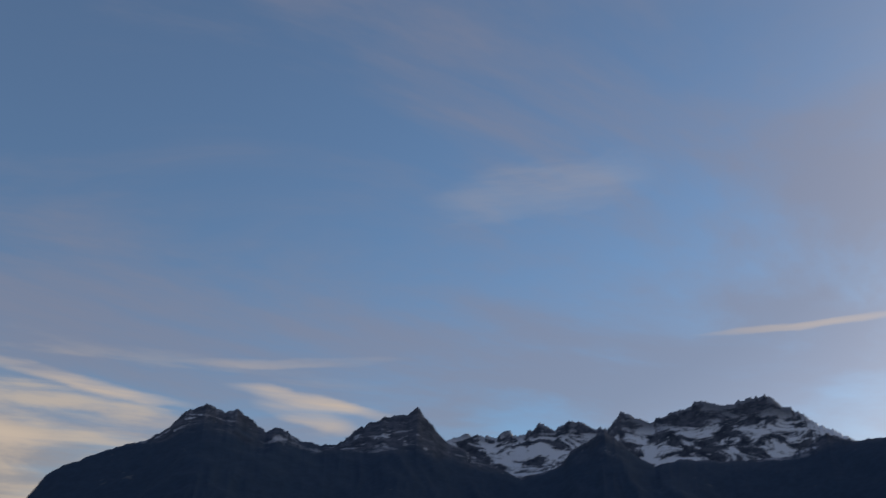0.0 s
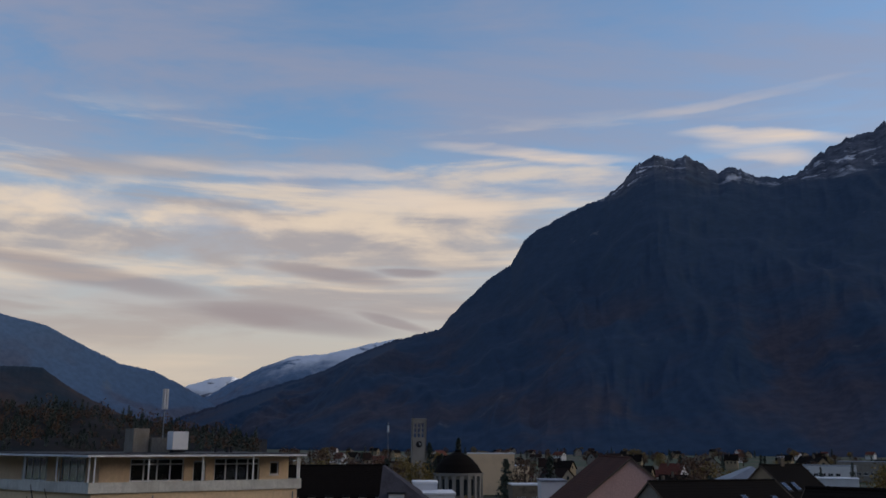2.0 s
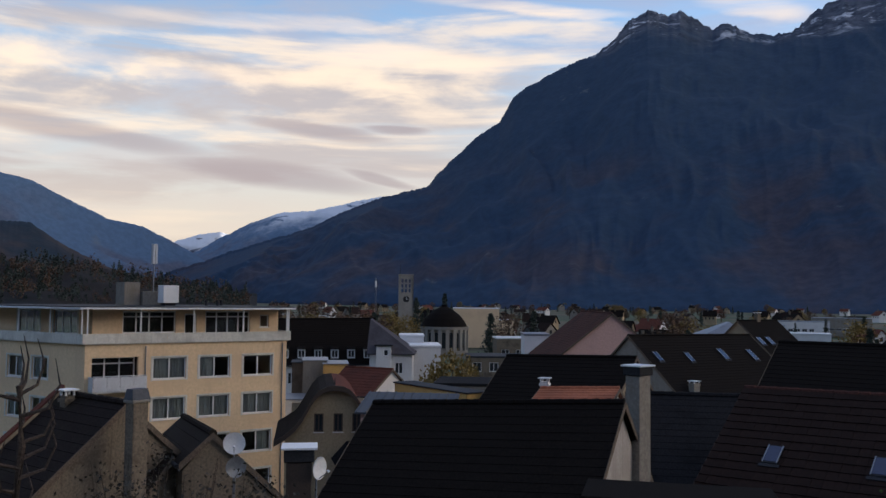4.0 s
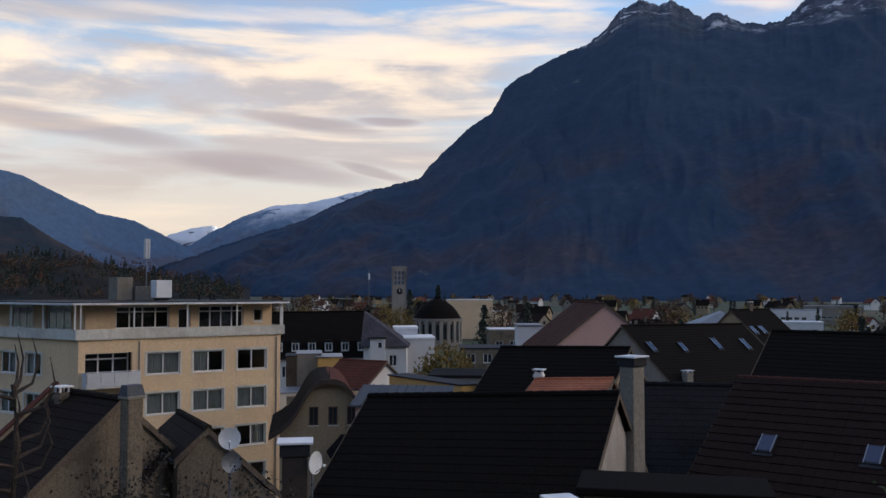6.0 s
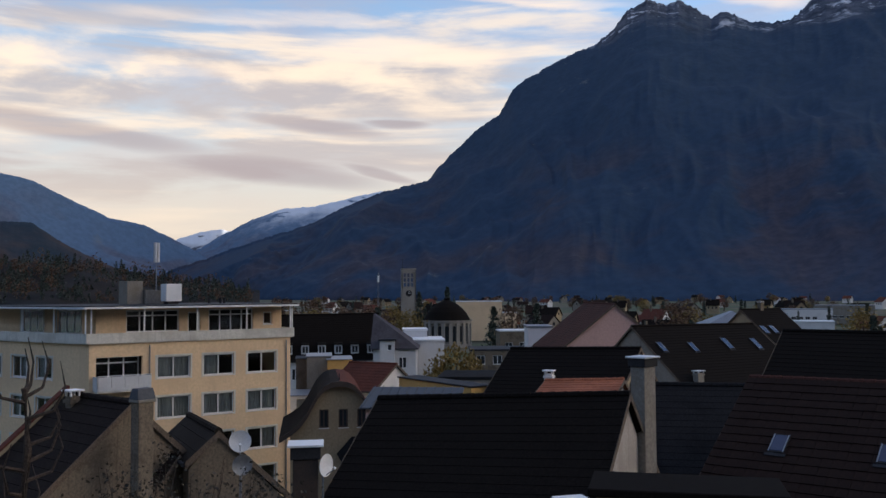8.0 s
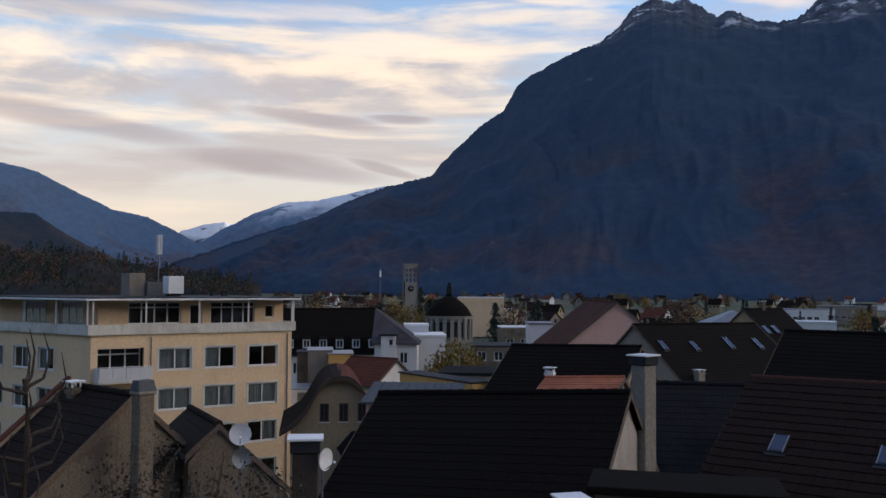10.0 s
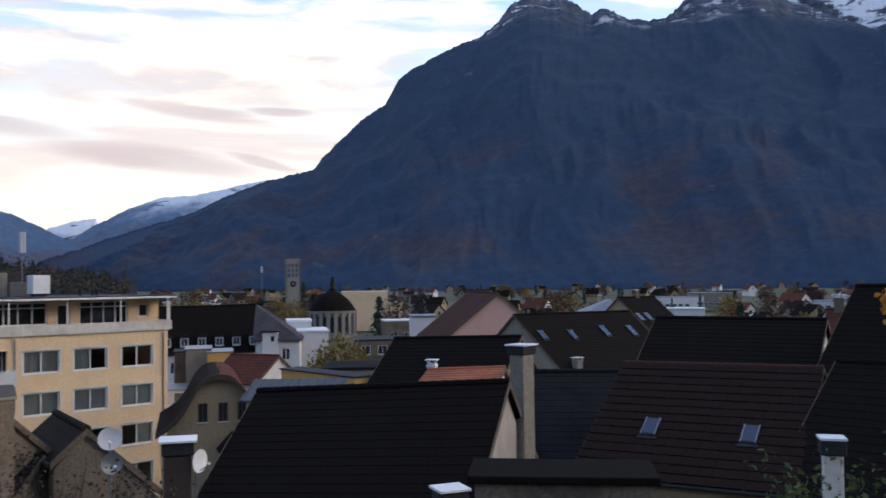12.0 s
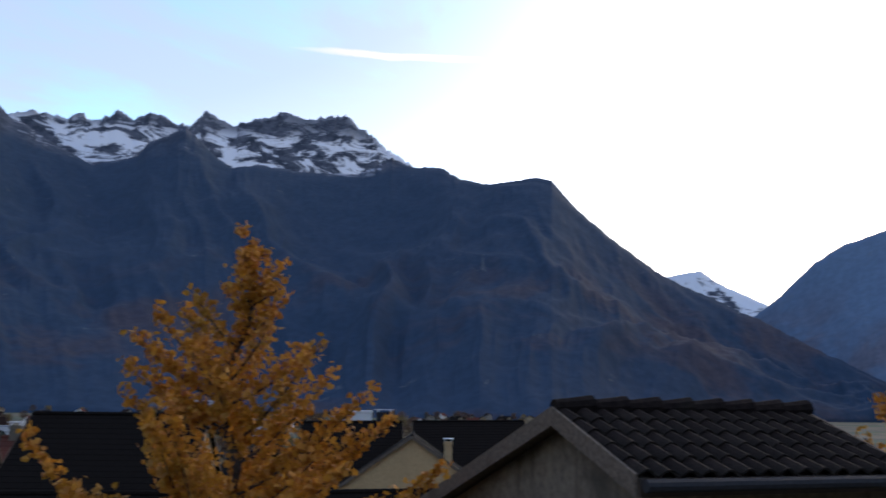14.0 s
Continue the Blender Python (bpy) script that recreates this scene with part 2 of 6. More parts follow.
def sheet(name, X, Y, Z, material, label, category, kind="structure"):
    """A grid of points as one smooth mesh."""
    n, m = X.shape
    me = bpy.data.meshes.new(name)
    pts = np.stack([X, Y, Z], -1).reshape(-1, 3)
    i = np.arange(n * m).reshape(n, m)
    quads = np.stack([i[:-1, :-1], i[1:, :-1], i[1:, 1:], i[:-1, 1:]], -1).reshape(-1, 4)
    me.from_pydata(pts.tolist(), [], quads.tolist())
    me.materials.append(material)
    me.polygons.foreach_set("use_smooth", [True] * len(me.polygons))
    return tagged(new(name, me), label, category, kind=kind)


EYE = 18.0


def mountain(name, crest, far, near, material, label, jag=0.06, rugged=120.0, bulge=1.25, seed=1, step=0.07, rows=70, bulk=500.0):
    """A range seen from the town. crest: bearing and height in degrees of its summits and saddles; far, near: bearing and metres of its crest and foot."""
    ca, ce = np.array(crest).T[0], np.array(crest).T[1]
    az = np.arange(ca.max(), ca.min() - step, -step)
    order = np.argsort(ca)
    el = np.interp(az, ca[order], ce[order])
    el = el + jag * np.where(el > 15.2, 1.9, 1.0) * (fbm(az * 1.1, az * 0 + 3.3, seed, 6) + 0.7 * fbm(az * 4.0, az * 0 + 1.3, seed + 9, 4, True))
    fa, na = np.array(far), np.array(near)
    fa, na = fa[np.argsort(fa[:, 0])], na[np.argsort(na[:, 0])]
    D, B = np.interp(az, fa[:, 0], fa[:, 1]), np.interp(az, na[:, 0], na[:, 1])
    # the crest's teeth fade out down the slope
    half = int(5.0 / step)
    bell = np.exp(-0.5 * (np.arange(-half, half + 1) * step / 2.0) ** 2)
    calm = np.convolve(np.pad(el, half, mode="edge"), bell / bell.sum(), "valid")
    s = np.concatenate([np.linspace(0, 1, rows) ** 1.25, [1.06, 1.25, 1.7]])
    S, A = np.meshgrid(s, az)
    Dm, Bm, Em, Cm = (np.repeat(q[:, None], len(s), 1) for q in (D, B, el, calm))
    f = np.minimum(S, 1.0)
    Tm = EYE + Dm * np.tan(np.radians(Cm + (Em - Cm) * f ** 7))
    R = Bm + (Dm - Bm) * f + np.maximum(S - 1, 0) * bulk
    Z = Tm * f ** bulge
    X, Y = -np.sin(np.radians(A)) * R, np.cos(np.radians(A)) * R
    arc = np.radians(A) * 3000
    warp = 220 * fbm(X / 700, Y / 700, seed + 3, 3)
    spur = fbm((arc + warp) / 520, f * 1.1 + 0.2, seed + 5, 5, True)
    small = fbm(X / 130, Y / 130, seed + 7, 5, True)
    Z = Z + (f * (1 - f)) ** 0.7 * rugged * (1.6 * spur + 0.16 * small)
    lid = EYE + R * np.tan(np.radians(np.minimum(Cm + (Em - Cm) * f ** 7 - 1.2 * (1 - f), Em) - 0.12))
    Z = np.where(S < 1, np.minimum(Z, lid), Z - np.maximum(S - 1, 0) ** 1.5 * Tm * (1.2 if bulk < 1000 else 0.5))
    Z = np.where(S <= 0.0, -5.0, np.maximum(Z, -5.0))
    return sheet(name, X, Y, Z, material, label, "mountain")


forest = mountain_material("haze_tinted_slopes", 965.0, -0.055, autumn=0.32, rock_from=950.0, bare_from=985.0)
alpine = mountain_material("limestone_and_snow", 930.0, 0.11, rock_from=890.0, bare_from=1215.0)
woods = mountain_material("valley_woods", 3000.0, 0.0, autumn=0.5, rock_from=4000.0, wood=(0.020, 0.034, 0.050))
snowy = mountain_material("snowfields", 250.0, 0.14, rock_from=200.0)
# paler, bluer wood: the haze of distance is put into its base colour
hazy = mountain_material("haze_blue_woods", 5000.0, 0.0, rock_from=5000.0, wood=(0.085, 0.140, 0.225))

# bearing and height of the crest: the wooded shoulder, the rocky tops, the falling east flank
SHOULDER = [(19.5, 0.1), (17.4, 1.3), (12.6, 3.1), (8.6, 4.35), (6.6, 5.4), (4.4, 6.3), (1.4, 7.0), (0.8, 7.8), (-1.7, 10.2), (-3.2, 11.1), (-4.1, 12.7), (-5.0, 13.35), (-7.9, 14.7), (-9.4, 15.2)]
TOPS = [(-10.6, 16.1), (-11.4, 17.1), (-12.6, 17.65), (-13.8, 17.35), (-14.6, 17.5), (-16.5, 16.25), (-17.2, 16.7), (-18.8, 15.8), (-21.2, 15.85), (-22.3, 16.8), (-24.2, 17.65), (-25.6, 17.8), (-26.2, 18.25), (-26.7, 17.7), (-28.2, 16.1), (-30.5, 15.0), (-33.0, 13.9), (-35.6, 14.7), (-36.0, 15.35), (-38.3, 16.75), (-39.9, 15.3), (-41.3, 14.5), (-43.0, 14.8)]
FLANK = [(-46.0, 14.5), (-49.3, 14.5), (-51.5, 15.6), (-53.1, 15.1), (-54.7, 15.15), (-56.1, 14.4), (-58.1, 14.05), (-60.9, 14.5), (-62.0, 14.3), (-63.6, 12.5), (-66.4, 10.1), (-69.0, 8.15), (-74.2, 5.6), (-78.6, 3.1), (-84.0, 0.3)]
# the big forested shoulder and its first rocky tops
# its unseen back is deepened to keep the sun off the valley side
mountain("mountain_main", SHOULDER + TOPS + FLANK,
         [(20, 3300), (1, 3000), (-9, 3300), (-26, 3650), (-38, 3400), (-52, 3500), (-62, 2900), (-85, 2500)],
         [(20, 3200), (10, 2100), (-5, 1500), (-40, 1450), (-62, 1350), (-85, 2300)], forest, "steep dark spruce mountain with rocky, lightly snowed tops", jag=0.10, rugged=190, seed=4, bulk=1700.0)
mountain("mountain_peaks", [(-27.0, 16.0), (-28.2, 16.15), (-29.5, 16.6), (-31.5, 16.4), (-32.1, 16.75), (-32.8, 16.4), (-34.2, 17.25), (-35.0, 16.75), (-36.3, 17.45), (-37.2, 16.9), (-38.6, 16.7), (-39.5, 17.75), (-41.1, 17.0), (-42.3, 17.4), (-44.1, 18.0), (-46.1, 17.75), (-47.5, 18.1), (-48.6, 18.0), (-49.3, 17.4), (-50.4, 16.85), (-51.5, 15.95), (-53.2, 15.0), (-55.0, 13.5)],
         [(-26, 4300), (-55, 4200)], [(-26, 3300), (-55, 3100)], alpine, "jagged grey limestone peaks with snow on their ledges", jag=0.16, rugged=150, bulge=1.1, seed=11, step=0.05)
mountain("mountain_far_snow", [(19.0, 2.0), (16.9, 3.3), (15.5, 3.75), (14.3, 3.9), (13.0, 3.6), (11.0, 3.0)], [(20, 4800), (10, 4800)], [(20, 4300), (10, 4300)], snowy, "distant snow-covered mountain closing the valley", jag=0.06, rugged=60, seed=21, rows=30)
# the ridge's pale blue wood carries distance haze in its colour
mountain("mountain_mid_snow", [(18.0, 1.0), (16.0, 2.5), (14.3, 3.55), (12.6, 4.45), (10.5, 5.25), (8.6, 5.4), (6.6, 5.9), (4.4, 6.4), (2.0, 6.2)], [(20, 4400), (2, 4300)], [(20, 3600), (2, 3500)], mountain_material("haze_blue_ridge", 330.0, 0.10, rock_from=900.0, wood=(0.085, 0.140, 0.225)), "distant ridge with a band of snow along its crest", jag=0.07, rugged=90, seed=25, rows=40)
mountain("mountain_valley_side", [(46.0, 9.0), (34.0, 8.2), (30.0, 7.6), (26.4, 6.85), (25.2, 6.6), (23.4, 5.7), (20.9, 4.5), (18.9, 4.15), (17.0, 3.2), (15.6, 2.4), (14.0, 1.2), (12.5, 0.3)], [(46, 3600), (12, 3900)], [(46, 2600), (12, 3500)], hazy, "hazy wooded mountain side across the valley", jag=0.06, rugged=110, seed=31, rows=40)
mountain("hill_wooded", [(46.0, 6.5), (32.0, 5.0), (28.0, 4.2), (25.1, 4.1), (23.3, 2.9), (20.8, 1.6), (18.0, 0.4)], [(46, 1800), (18, 2100)], [(46, 1200), (18, 1700)], woods, "dark wooded hill beyond the town", jag=0.08, rugged=50, seed=37, rows=30)
mountain("hill_near", [(46.0, 3.5), (30.0, 2.1), (26.3, 1.9), (23.3, 1.9), (20.2, 1.4), (15.9, 0.6), (12.0, 0.1)], [(46, 900), (12, 1100)], [(46, 600), (12, 850)], mountain_material("hill_trees", 3000.0, 0.0, autumn=0.15, rock_from=4000.0, wood=(0.011, 0.015, 0.017)), "low hill covered with autumn trees", jag=0.10, rugged=20, seed=41, rows=30)
mountain("mountain_right_snow", [(-66.0, 7.5), (-69.0, 8.1), (-71.2, 8.5), (-72.0, 7.85), (-73.2, 7.2), (-74.9, 6.4), (-77.0, 5.0)], [(-66, 4600), (-78, 4600)], [(-66, 3900), (-78, 3900)], snowy, "distant snowy summit between two slopes", jag=0.05, rugged=60, seed=45, rows=30)
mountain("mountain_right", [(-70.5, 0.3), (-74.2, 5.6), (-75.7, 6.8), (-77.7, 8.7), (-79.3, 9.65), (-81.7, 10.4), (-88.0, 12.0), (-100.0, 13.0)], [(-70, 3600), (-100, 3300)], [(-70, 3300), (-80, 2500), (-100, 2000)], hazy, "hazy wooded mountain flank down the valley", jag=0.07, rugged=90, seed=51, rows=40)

# unseen slope, added to hold back skylight and darken window reflections
mountain("mountain_behind", [(44.0, 5.0), (60.0, 9.0), (90.0, 13.0), (120.0, 15.0), (150.0, 16.5), (180.0, 16.5), (215.0, 15.0), (245.0, 12.0), (262.0, 9.0), (268.0, 6.0)], [(44, 2300), (90, 1500), (180, 1300), (245, 1700), (268, 2300)], [(44, 1500), (90, 320), (180, 240), (245, 400), (268, 1500)], woods, "unseen wooded slope added behind the terrace to block skylight", jag=0.2, rugged=60, seed=61, step=0.8, rows=30)


def hill_height(x, y):
    """The camera stands on a terrace above the old town."""
    r = math.hypot(x, y)
    front = max(0.0, min(1.0, (math.degrees(math.atan2(y, x)) + 40) / 40)) if y < 0 else 1.0
    low = float(np.interp(r, [0, 4, 7, 14, 22, 35, 60, 85], [16.3, 16.3, 14.8, 11.5, 8.5, 5.0, 1.0, 0.0]))
    back = float(np.interp(r, [0, 60, 200, 900], [16.3, 18.0, 10.0, 0.0]))
    side = 0.5 - 0.5 * math.tanh((y + 6 + 0.25 * abs(x)) / 6.0)
    return low * (1 - side) + back * side


def make_ground():
    m = bpy.data.materials.new("valley_floor")
    m.use_nodes = True
    k = Net(m.node_tree)
    pos = k.node("ShaderNodeNewGeometry").outputs["Position"]
    plots = k.node("ShaderNodeTexVoronoi")
    k.put(plots.inputs["Vector"], k.scaled(pos, 0.006, 0.011, 0.0))
    plots.inputs["Scale"].default_value = 1.0
    sep = k.node("ShaderNodeSeparateColor")
    k.put(sep.inputs[0], plots.outputs["Color"])
    tuft = k.noise(pos, 1.6, 6.0, 0.7)
    grass = k.mix(k.step(tuft, 0.3, 0.7), (0.025, 0.042, 0.016), (0.06, 0.09, 0.03))
    field = k.mix(k.step(sep.outputs[0], 0.35, 0.65), grass, (0.10, 0.085, 0.05))
    wood = k.mix(k.step(k.noise(pos, 0.02, 6.0, 0.6), 0.5, 0.6), field, (0.04, 0.045, 0.03))
    b = k.node("ShaderNodeBsdfPrincipled")
    k.put(b.inputs["Base Color"], wood)
    b.inputs["Roughness"].default_value = 0.95
    bp = k.node("ShaderNodeBump")
    bp.inputs["Distance"].default_value = 0.05
    k.put(bp.inputs["Height"], tuft)
    k.put(b.inputs["Normal"], bp.outputs[0])
    k.put(k.node("ShaderNodeOutputMaterial").inputs[0], b.outputs[0])
    r = np.concatenate([np.linspace(0.01, 12, 13), np.linspace(15, 100, 30), np.geomspace(115, 4800, 28)])
    a = np.radians(np.linspace(0, 360, 145))
    R, A = np.meshgrid(r, a)
    X, Y = R * np.cos(A) + 0.4, R * np.sin(A) - 5.0
    Z = np.vectorize(hill_height)(X, Y)
    Z = Z + np.where(R < 100, 0.12 * fbm(X / 3, Y / 3, 60, 3), 0.0) - np.where(R > 100, 0.3, 0.0)
    return sheet("ground", X[::-1], Y[::-1], Z[::-1], m, "grass slope running out into the flat valley floor", "ground")


make_ground()

# ---- building helpers ----
def part(name, bm, material, parent, label=""):
    """Links a bmesh as one mesh object under a thing or a part."""
    me = bpy.data.meshes.new(name)
    bmesh.ops.recalc_face_normals(bm, faces=bm.faces)
    bm.to_mesh(me)
    bm.free()
    me.materials.append(material)
    ob = new(name, me)
    ob.parent = parent
    return tagged(ob, label)


def thing(name, x, y, z, rz, label, category, group="", kind=""):
    ob = new(name)
    ob.empty_display_size = 0.2
    ob.matrix_basis = pose(x, y, z, 0, 0, rz)
    return tagged(ob, label, category, group, kind)


def solid(bm, bottom, top):
    """A closed block between two rings of points."""
    a = [bm.verts.new(p) for p in bottom]
    b = [bm.verts.new(p) for p in top]
    n = len(a)
    bm.faces.new(a[::-1])
    bm.faces.new(b)
    for i in range(n):
        bm.faces.new((a[i], a[(i + 1) % n], b[(i + 1) % n], b[i]))
    return bm


def box(x0, y0, z0, x1, y1, z1, bm=None):
    bm = bm or bmesh.new()
    return solid(bm, [(x0, y0, z0), (x1, y0, z0), (x1, y1, z0), (x0, y1, z0)], [(x0, y0, z1), (x1, y0, z1), (x1, y1, z1), (x0, y1, z1)])


def soft_box(x0, y0, z0, x1, y1, z1, r=0.02):
    bm = box(x0, y0, z0, x1, y1, z1)
    bmesh.ops.bevel(bm, geom=bm.edges[:], offset=r, segments=1, affect="EDGES")
    return bm


def tube(p, q, r0, r1=None, n=8, bm=None):
    bm = bm or bmesh.new()
    p, q = Vector(p), Vector(q)
    r1 = r0 if r1 is None else r1
    turn = (q - p).to_track_quat("Z", "Y").to_matrix()
    ring = [turn @ Vector((math.cos(i * math.tau / n), math.sin(i * math.tau / n), 0)) for i in range(n)]
    return solid(bm, [p + v * r0 for v in ring], [q + v * r1 for v in ring])


def pierced(length, z0, z1, thick, holes, bm=None):
    """A wall along x with its outer face at y=0, the openings (x0, z0, x1, z1) going through it."""
    bm = bm or bmesh.new()
    xs = sorted({0.0, length, *(h[0] for h in holes), *(h[2] for h in holes)})
    zs = sorted({z0, z1, *(h[1] for h in holes), *(h[3] for h in holes)})

    def full(i, j):
        if not (0 <= i < len(xs) - 1 and 0 <= j < len(zs) - 1):
            return False
        cx, cz = (xs[i] + xs[i + 1]) / 2, (zs[j] + zs[j + 1]) / 2
        return not any(h[0] < cx < h[2] and h[1] < cz < h[3] for h in holes)

    def quad(*p):
        bm.faces.new([bm.verts.new(q) for q in p])

    for i in range(len(xs) - 1):
        for j in range(len(zs) - 1):
            if not full(i, j):
                continue
            a, b, c, d = xs[i], xs[i + 1], zs[j], zs[j + 1]
            quad((a, 0, c), (b, 0, c), (b, 0, d), (a, 0, d))
            quad((a, thick, c), (a, thick, d), (b, thick, d), (b, thick, c))
            if not full(i - 1, j):
                quad((a, 0, c), (a, 0, d), (a, thick, d), (a, thick, c))
            if not full(i + 1, j):
                quad((b, 0, c), (b, thick, c), (b, thick, d), (b, 0, d))
            if not full(i, j - 1):
                quad((a, 0, c), (a, thick, c), (b, thick, c), (b, 0, c))
            if not full(i, j + 1):
                quad((a, 0, d), (b, 0, d), (b, thick, d), (a, thick, d))
    bmesh.ops.remove_doubles(bm, verts=bm.verts[:], dist=0.0005)
    return bm


def turned(ob, x, y, z, rz=0.0, rx=0.0):
    ob.matrix_basis = pose(x, y, z, rx, 0, rz)
    return ob


plaster_cream = surface("cream_plaster", (0.74, 0.55, 0.35), 0.9, 0.08, 0.5, 0.15, second=(0.66, 0.48, 0.31), streak=0.12)
plaster_grey = surface("grey_plaster", (0.24, 0.22, 0.19), 0.9, 0.2, 1.0, 0.3, second=(0.18, 0.155, 0.12), streak=0.45)
plaster_old = surface("weathered_plaster", (0.175, 0.145, 0.11), 0.95, 0.25, 1.4, 0.5, second=(0.055, 0.048, 0.04), streak=0.7)
plaster_white = surface("white_plaster", (0.66, 0.65, 0.63), 0.9, 0.08, 0.6, 0.15, streak=0.15)
plaster_pink = surface("pink_plaster", (0.62, 0.40, 0.34), 0.9, 0.10, 0.6, 0.15, streak=0.12)
plaster_beige = surface("beige_plaster", (0.33, 0.26, 0.17), 0.9, 0.15, 0.8, 0.2, streak=0.2)
plaster_yellow = surface("yellow_plaster", (0.46, 0.32, 0.17), 0.9, 0.1, 0.6, 0.15, streak=0.15)
plaster_ochre = surface("ochre_plaster", (0.55, 0.34, 0.12), 0.9, 0.12, 0.8, 0.2, streak=0.2)
stone = surface("tower_stone", (0.29, 0.27, 0.24), 0.9, 0.2, 0.5, 0.3, streak=0.25)
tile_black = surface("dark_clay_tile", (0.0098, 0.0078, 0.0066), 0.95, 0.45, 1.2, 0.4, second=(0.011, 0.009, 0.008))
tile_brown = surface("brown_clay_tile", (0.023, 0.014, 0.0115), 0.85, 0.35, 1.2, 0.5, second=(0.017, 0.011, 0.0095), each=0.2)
tile_red = surface("red_clay_tile", (0.115, 0.042, 0.030), 0.85, 0.30, 1.2, 0.5, second=(0.08, 0.034, 0.026))
tile_rust = surface("rust_brown_tile", (0.068, 0.030, 0.023), 0.85, 0.30, 1.2, 0.5, second=(0.045, 0.024, 0.02))
plaster_pale = surface("pale_grey_plaster", (0.40, 0.37, 0.34), 0.9, 0.15, 0.8, 0.2, second=(0.30, 0.27, 0.24), streak=0.35)
tile_orange = surface("orange_clay_tile", (0.36, 0.12, 0.06), 0.75, 0.3, 1.2, 0.5)
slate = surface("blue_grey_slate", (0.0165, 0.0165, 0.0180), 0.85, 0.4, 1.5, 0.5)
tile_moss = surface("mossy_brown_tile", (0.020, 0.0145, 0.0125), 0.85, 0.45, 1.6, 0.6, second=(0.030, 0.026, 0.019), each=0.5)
slate_pale = surface("weathered_grey_slate", (0.075, 0.070, 0.078), 0.85, 0.3, 1.2, 0.4)
metal_roof = surface("grey_sheet_metal", (0.22, 0.24, 0.27), 0.4, 0.15, 1.0, 0.1, metallic=0.6)
zinc = surface("dull_zinc_sheet", (0.085, 0.092, 0.105), 0.66, 0.15, 1.0, 0.1, metallic=0.2)
metal_white = surface("white_painted_metal", (0.72, 0.73, 0.74), 0.4, 0.08, 2.0, 0.1)
metal_dark = surface("dark_flashing", (0.03, 0.031, 0.035), 0.7, 0.3, 2.0, 0.2)
frame_white = surface("white_window_frame", (0.70, 0.70, 0.69), 0.5, 0.06, 2.0, 0.05)
frame_dark = surface("dark_wood", (0.045, 0.030, 0.022), 0.6, 0.3, 3.0, 0.2)
timber = surface("weathered_timber", (0.14, 0.11, 0.085), 0.85, 0.3, 2.0, 0.4)
concrete = surface("render_band", (0.62, 0.60, 0.54), 0.85, 0.10, 0.8, 0.2, second=(0.42, 0.40, 0.35), streak=0.35)
panel_pale = surface("pale_balcony_panel", (0.55, 0.56, 0.58), 0.6, 0.10, 1.0, 0.1)
cloth = surface("net_curtain", (0.40, 0.42, 0.40), 0.95, 0.12, 3.0, 0.3)
# room shade is put into this near-black colour, so the panes look dark
room = surface("unlit_dark_room", (0.045, 0.04, 0.036), 0.95, 0.2, 1.0, 0.0)
pane_clear = glass("window_glass", (0.70, 0.75, 0.78), 1.0)
# the blue base colour stands in for reflected sky
pane_sky = surface("sky_tinted_roof_glass", (0.018, 0.036, 0.085), 0.06, 0.1, 1.0, 0.0)
pane_far = surface("dark_far_glass", (0.025, 0.03, 0.035), 0.2, 0.1, 1.0, 0.0)


def window(parent, x, z, w, h, y=0.0, rz=0.0, ox=0.0, oy=0.0, frame_m=None, curtain=0, wings=2, far=False, depth=0.12, transom=0.0):
    """A casement in an opening of a wall: frame, panes, sill, and curtains behind clear glass. x, z: lower corner along the wall."""
    frame_m = frame_m or frame_white
    t = 0.10 if not far else 0.09
    wing = (w - t) / wings
    panes = []
    for i in range(wings):
        lo, hi = i * wing + t, (i + 1) * wing
        if transom:
            panes += [(lo, t, hi, h * transom), (lo, h * transom + t, hi, h - t)]
        else:
            panes.append((lo, t, hi, h - t))
    bm = pierced(w, 0, h, 0.07, panes)
    fr = part("window", bm, frame_m, parent)
    turn = radians(rz)
    px, py = ox + x * math.cos(turn) - (y + depth) * math.sin(turn), oy + x * math.sin(turn) + (y + depth) * math.cos(turn)
    turned(fr, px, py, z, rz)
    for i in range(wings):
        pane = part("pane", box(i * wing + t, 0.028, t, (i + 1) * wing, 0.042, h - t), pane_far if far else pane_clear, fr)
        pane.visible_shadow = False
        if curtain & (1 << i):
            cb = bmesh.new()
            n = 14
            lo, hi = i * wing + t, (i + 1) * wing
            front = [cb.verts.new((lo + (hi - lo) * j / n, 0.16 + 0.03 * math.sin(j * 2.4), t)) for j in range(n + 1)]
            rear = [cb.verts.new((v.co.x, v.co.y, h - t)) for v in front]
            for j in range(n):
                cb.faces.new((front[j], front[j + 1], rear[j + 1], rear[j]))
            part("curtain", cb, cloth, fr, "pale net curtain")
    if not far and y == 0.0 and depth < 0.5:
        sur = bmesh.new()
        for u0, z0, u1, z1 in ((-0.14, -0.10, 0.0, h + 0.12), (w, -0.10, w + 0.14, h + 0.12), (0.0, h, w, h + 0.12)):
            box(u0, -depth - 0.03, z0, u1, -depth - 0.003, z1, sur)
        bmesh.ops.remove_doubles(sur, verts=sur.verts[:], dist=0.0005)
        part("window_surround", sur, concrete, fr, "pale plaster surround")
    part("window_sill", box(-0.05, -depth - 0.06, -0.06, w + 0.05, 0.0, -0.004), frame_m if not far else concrete, fr)
    return fr


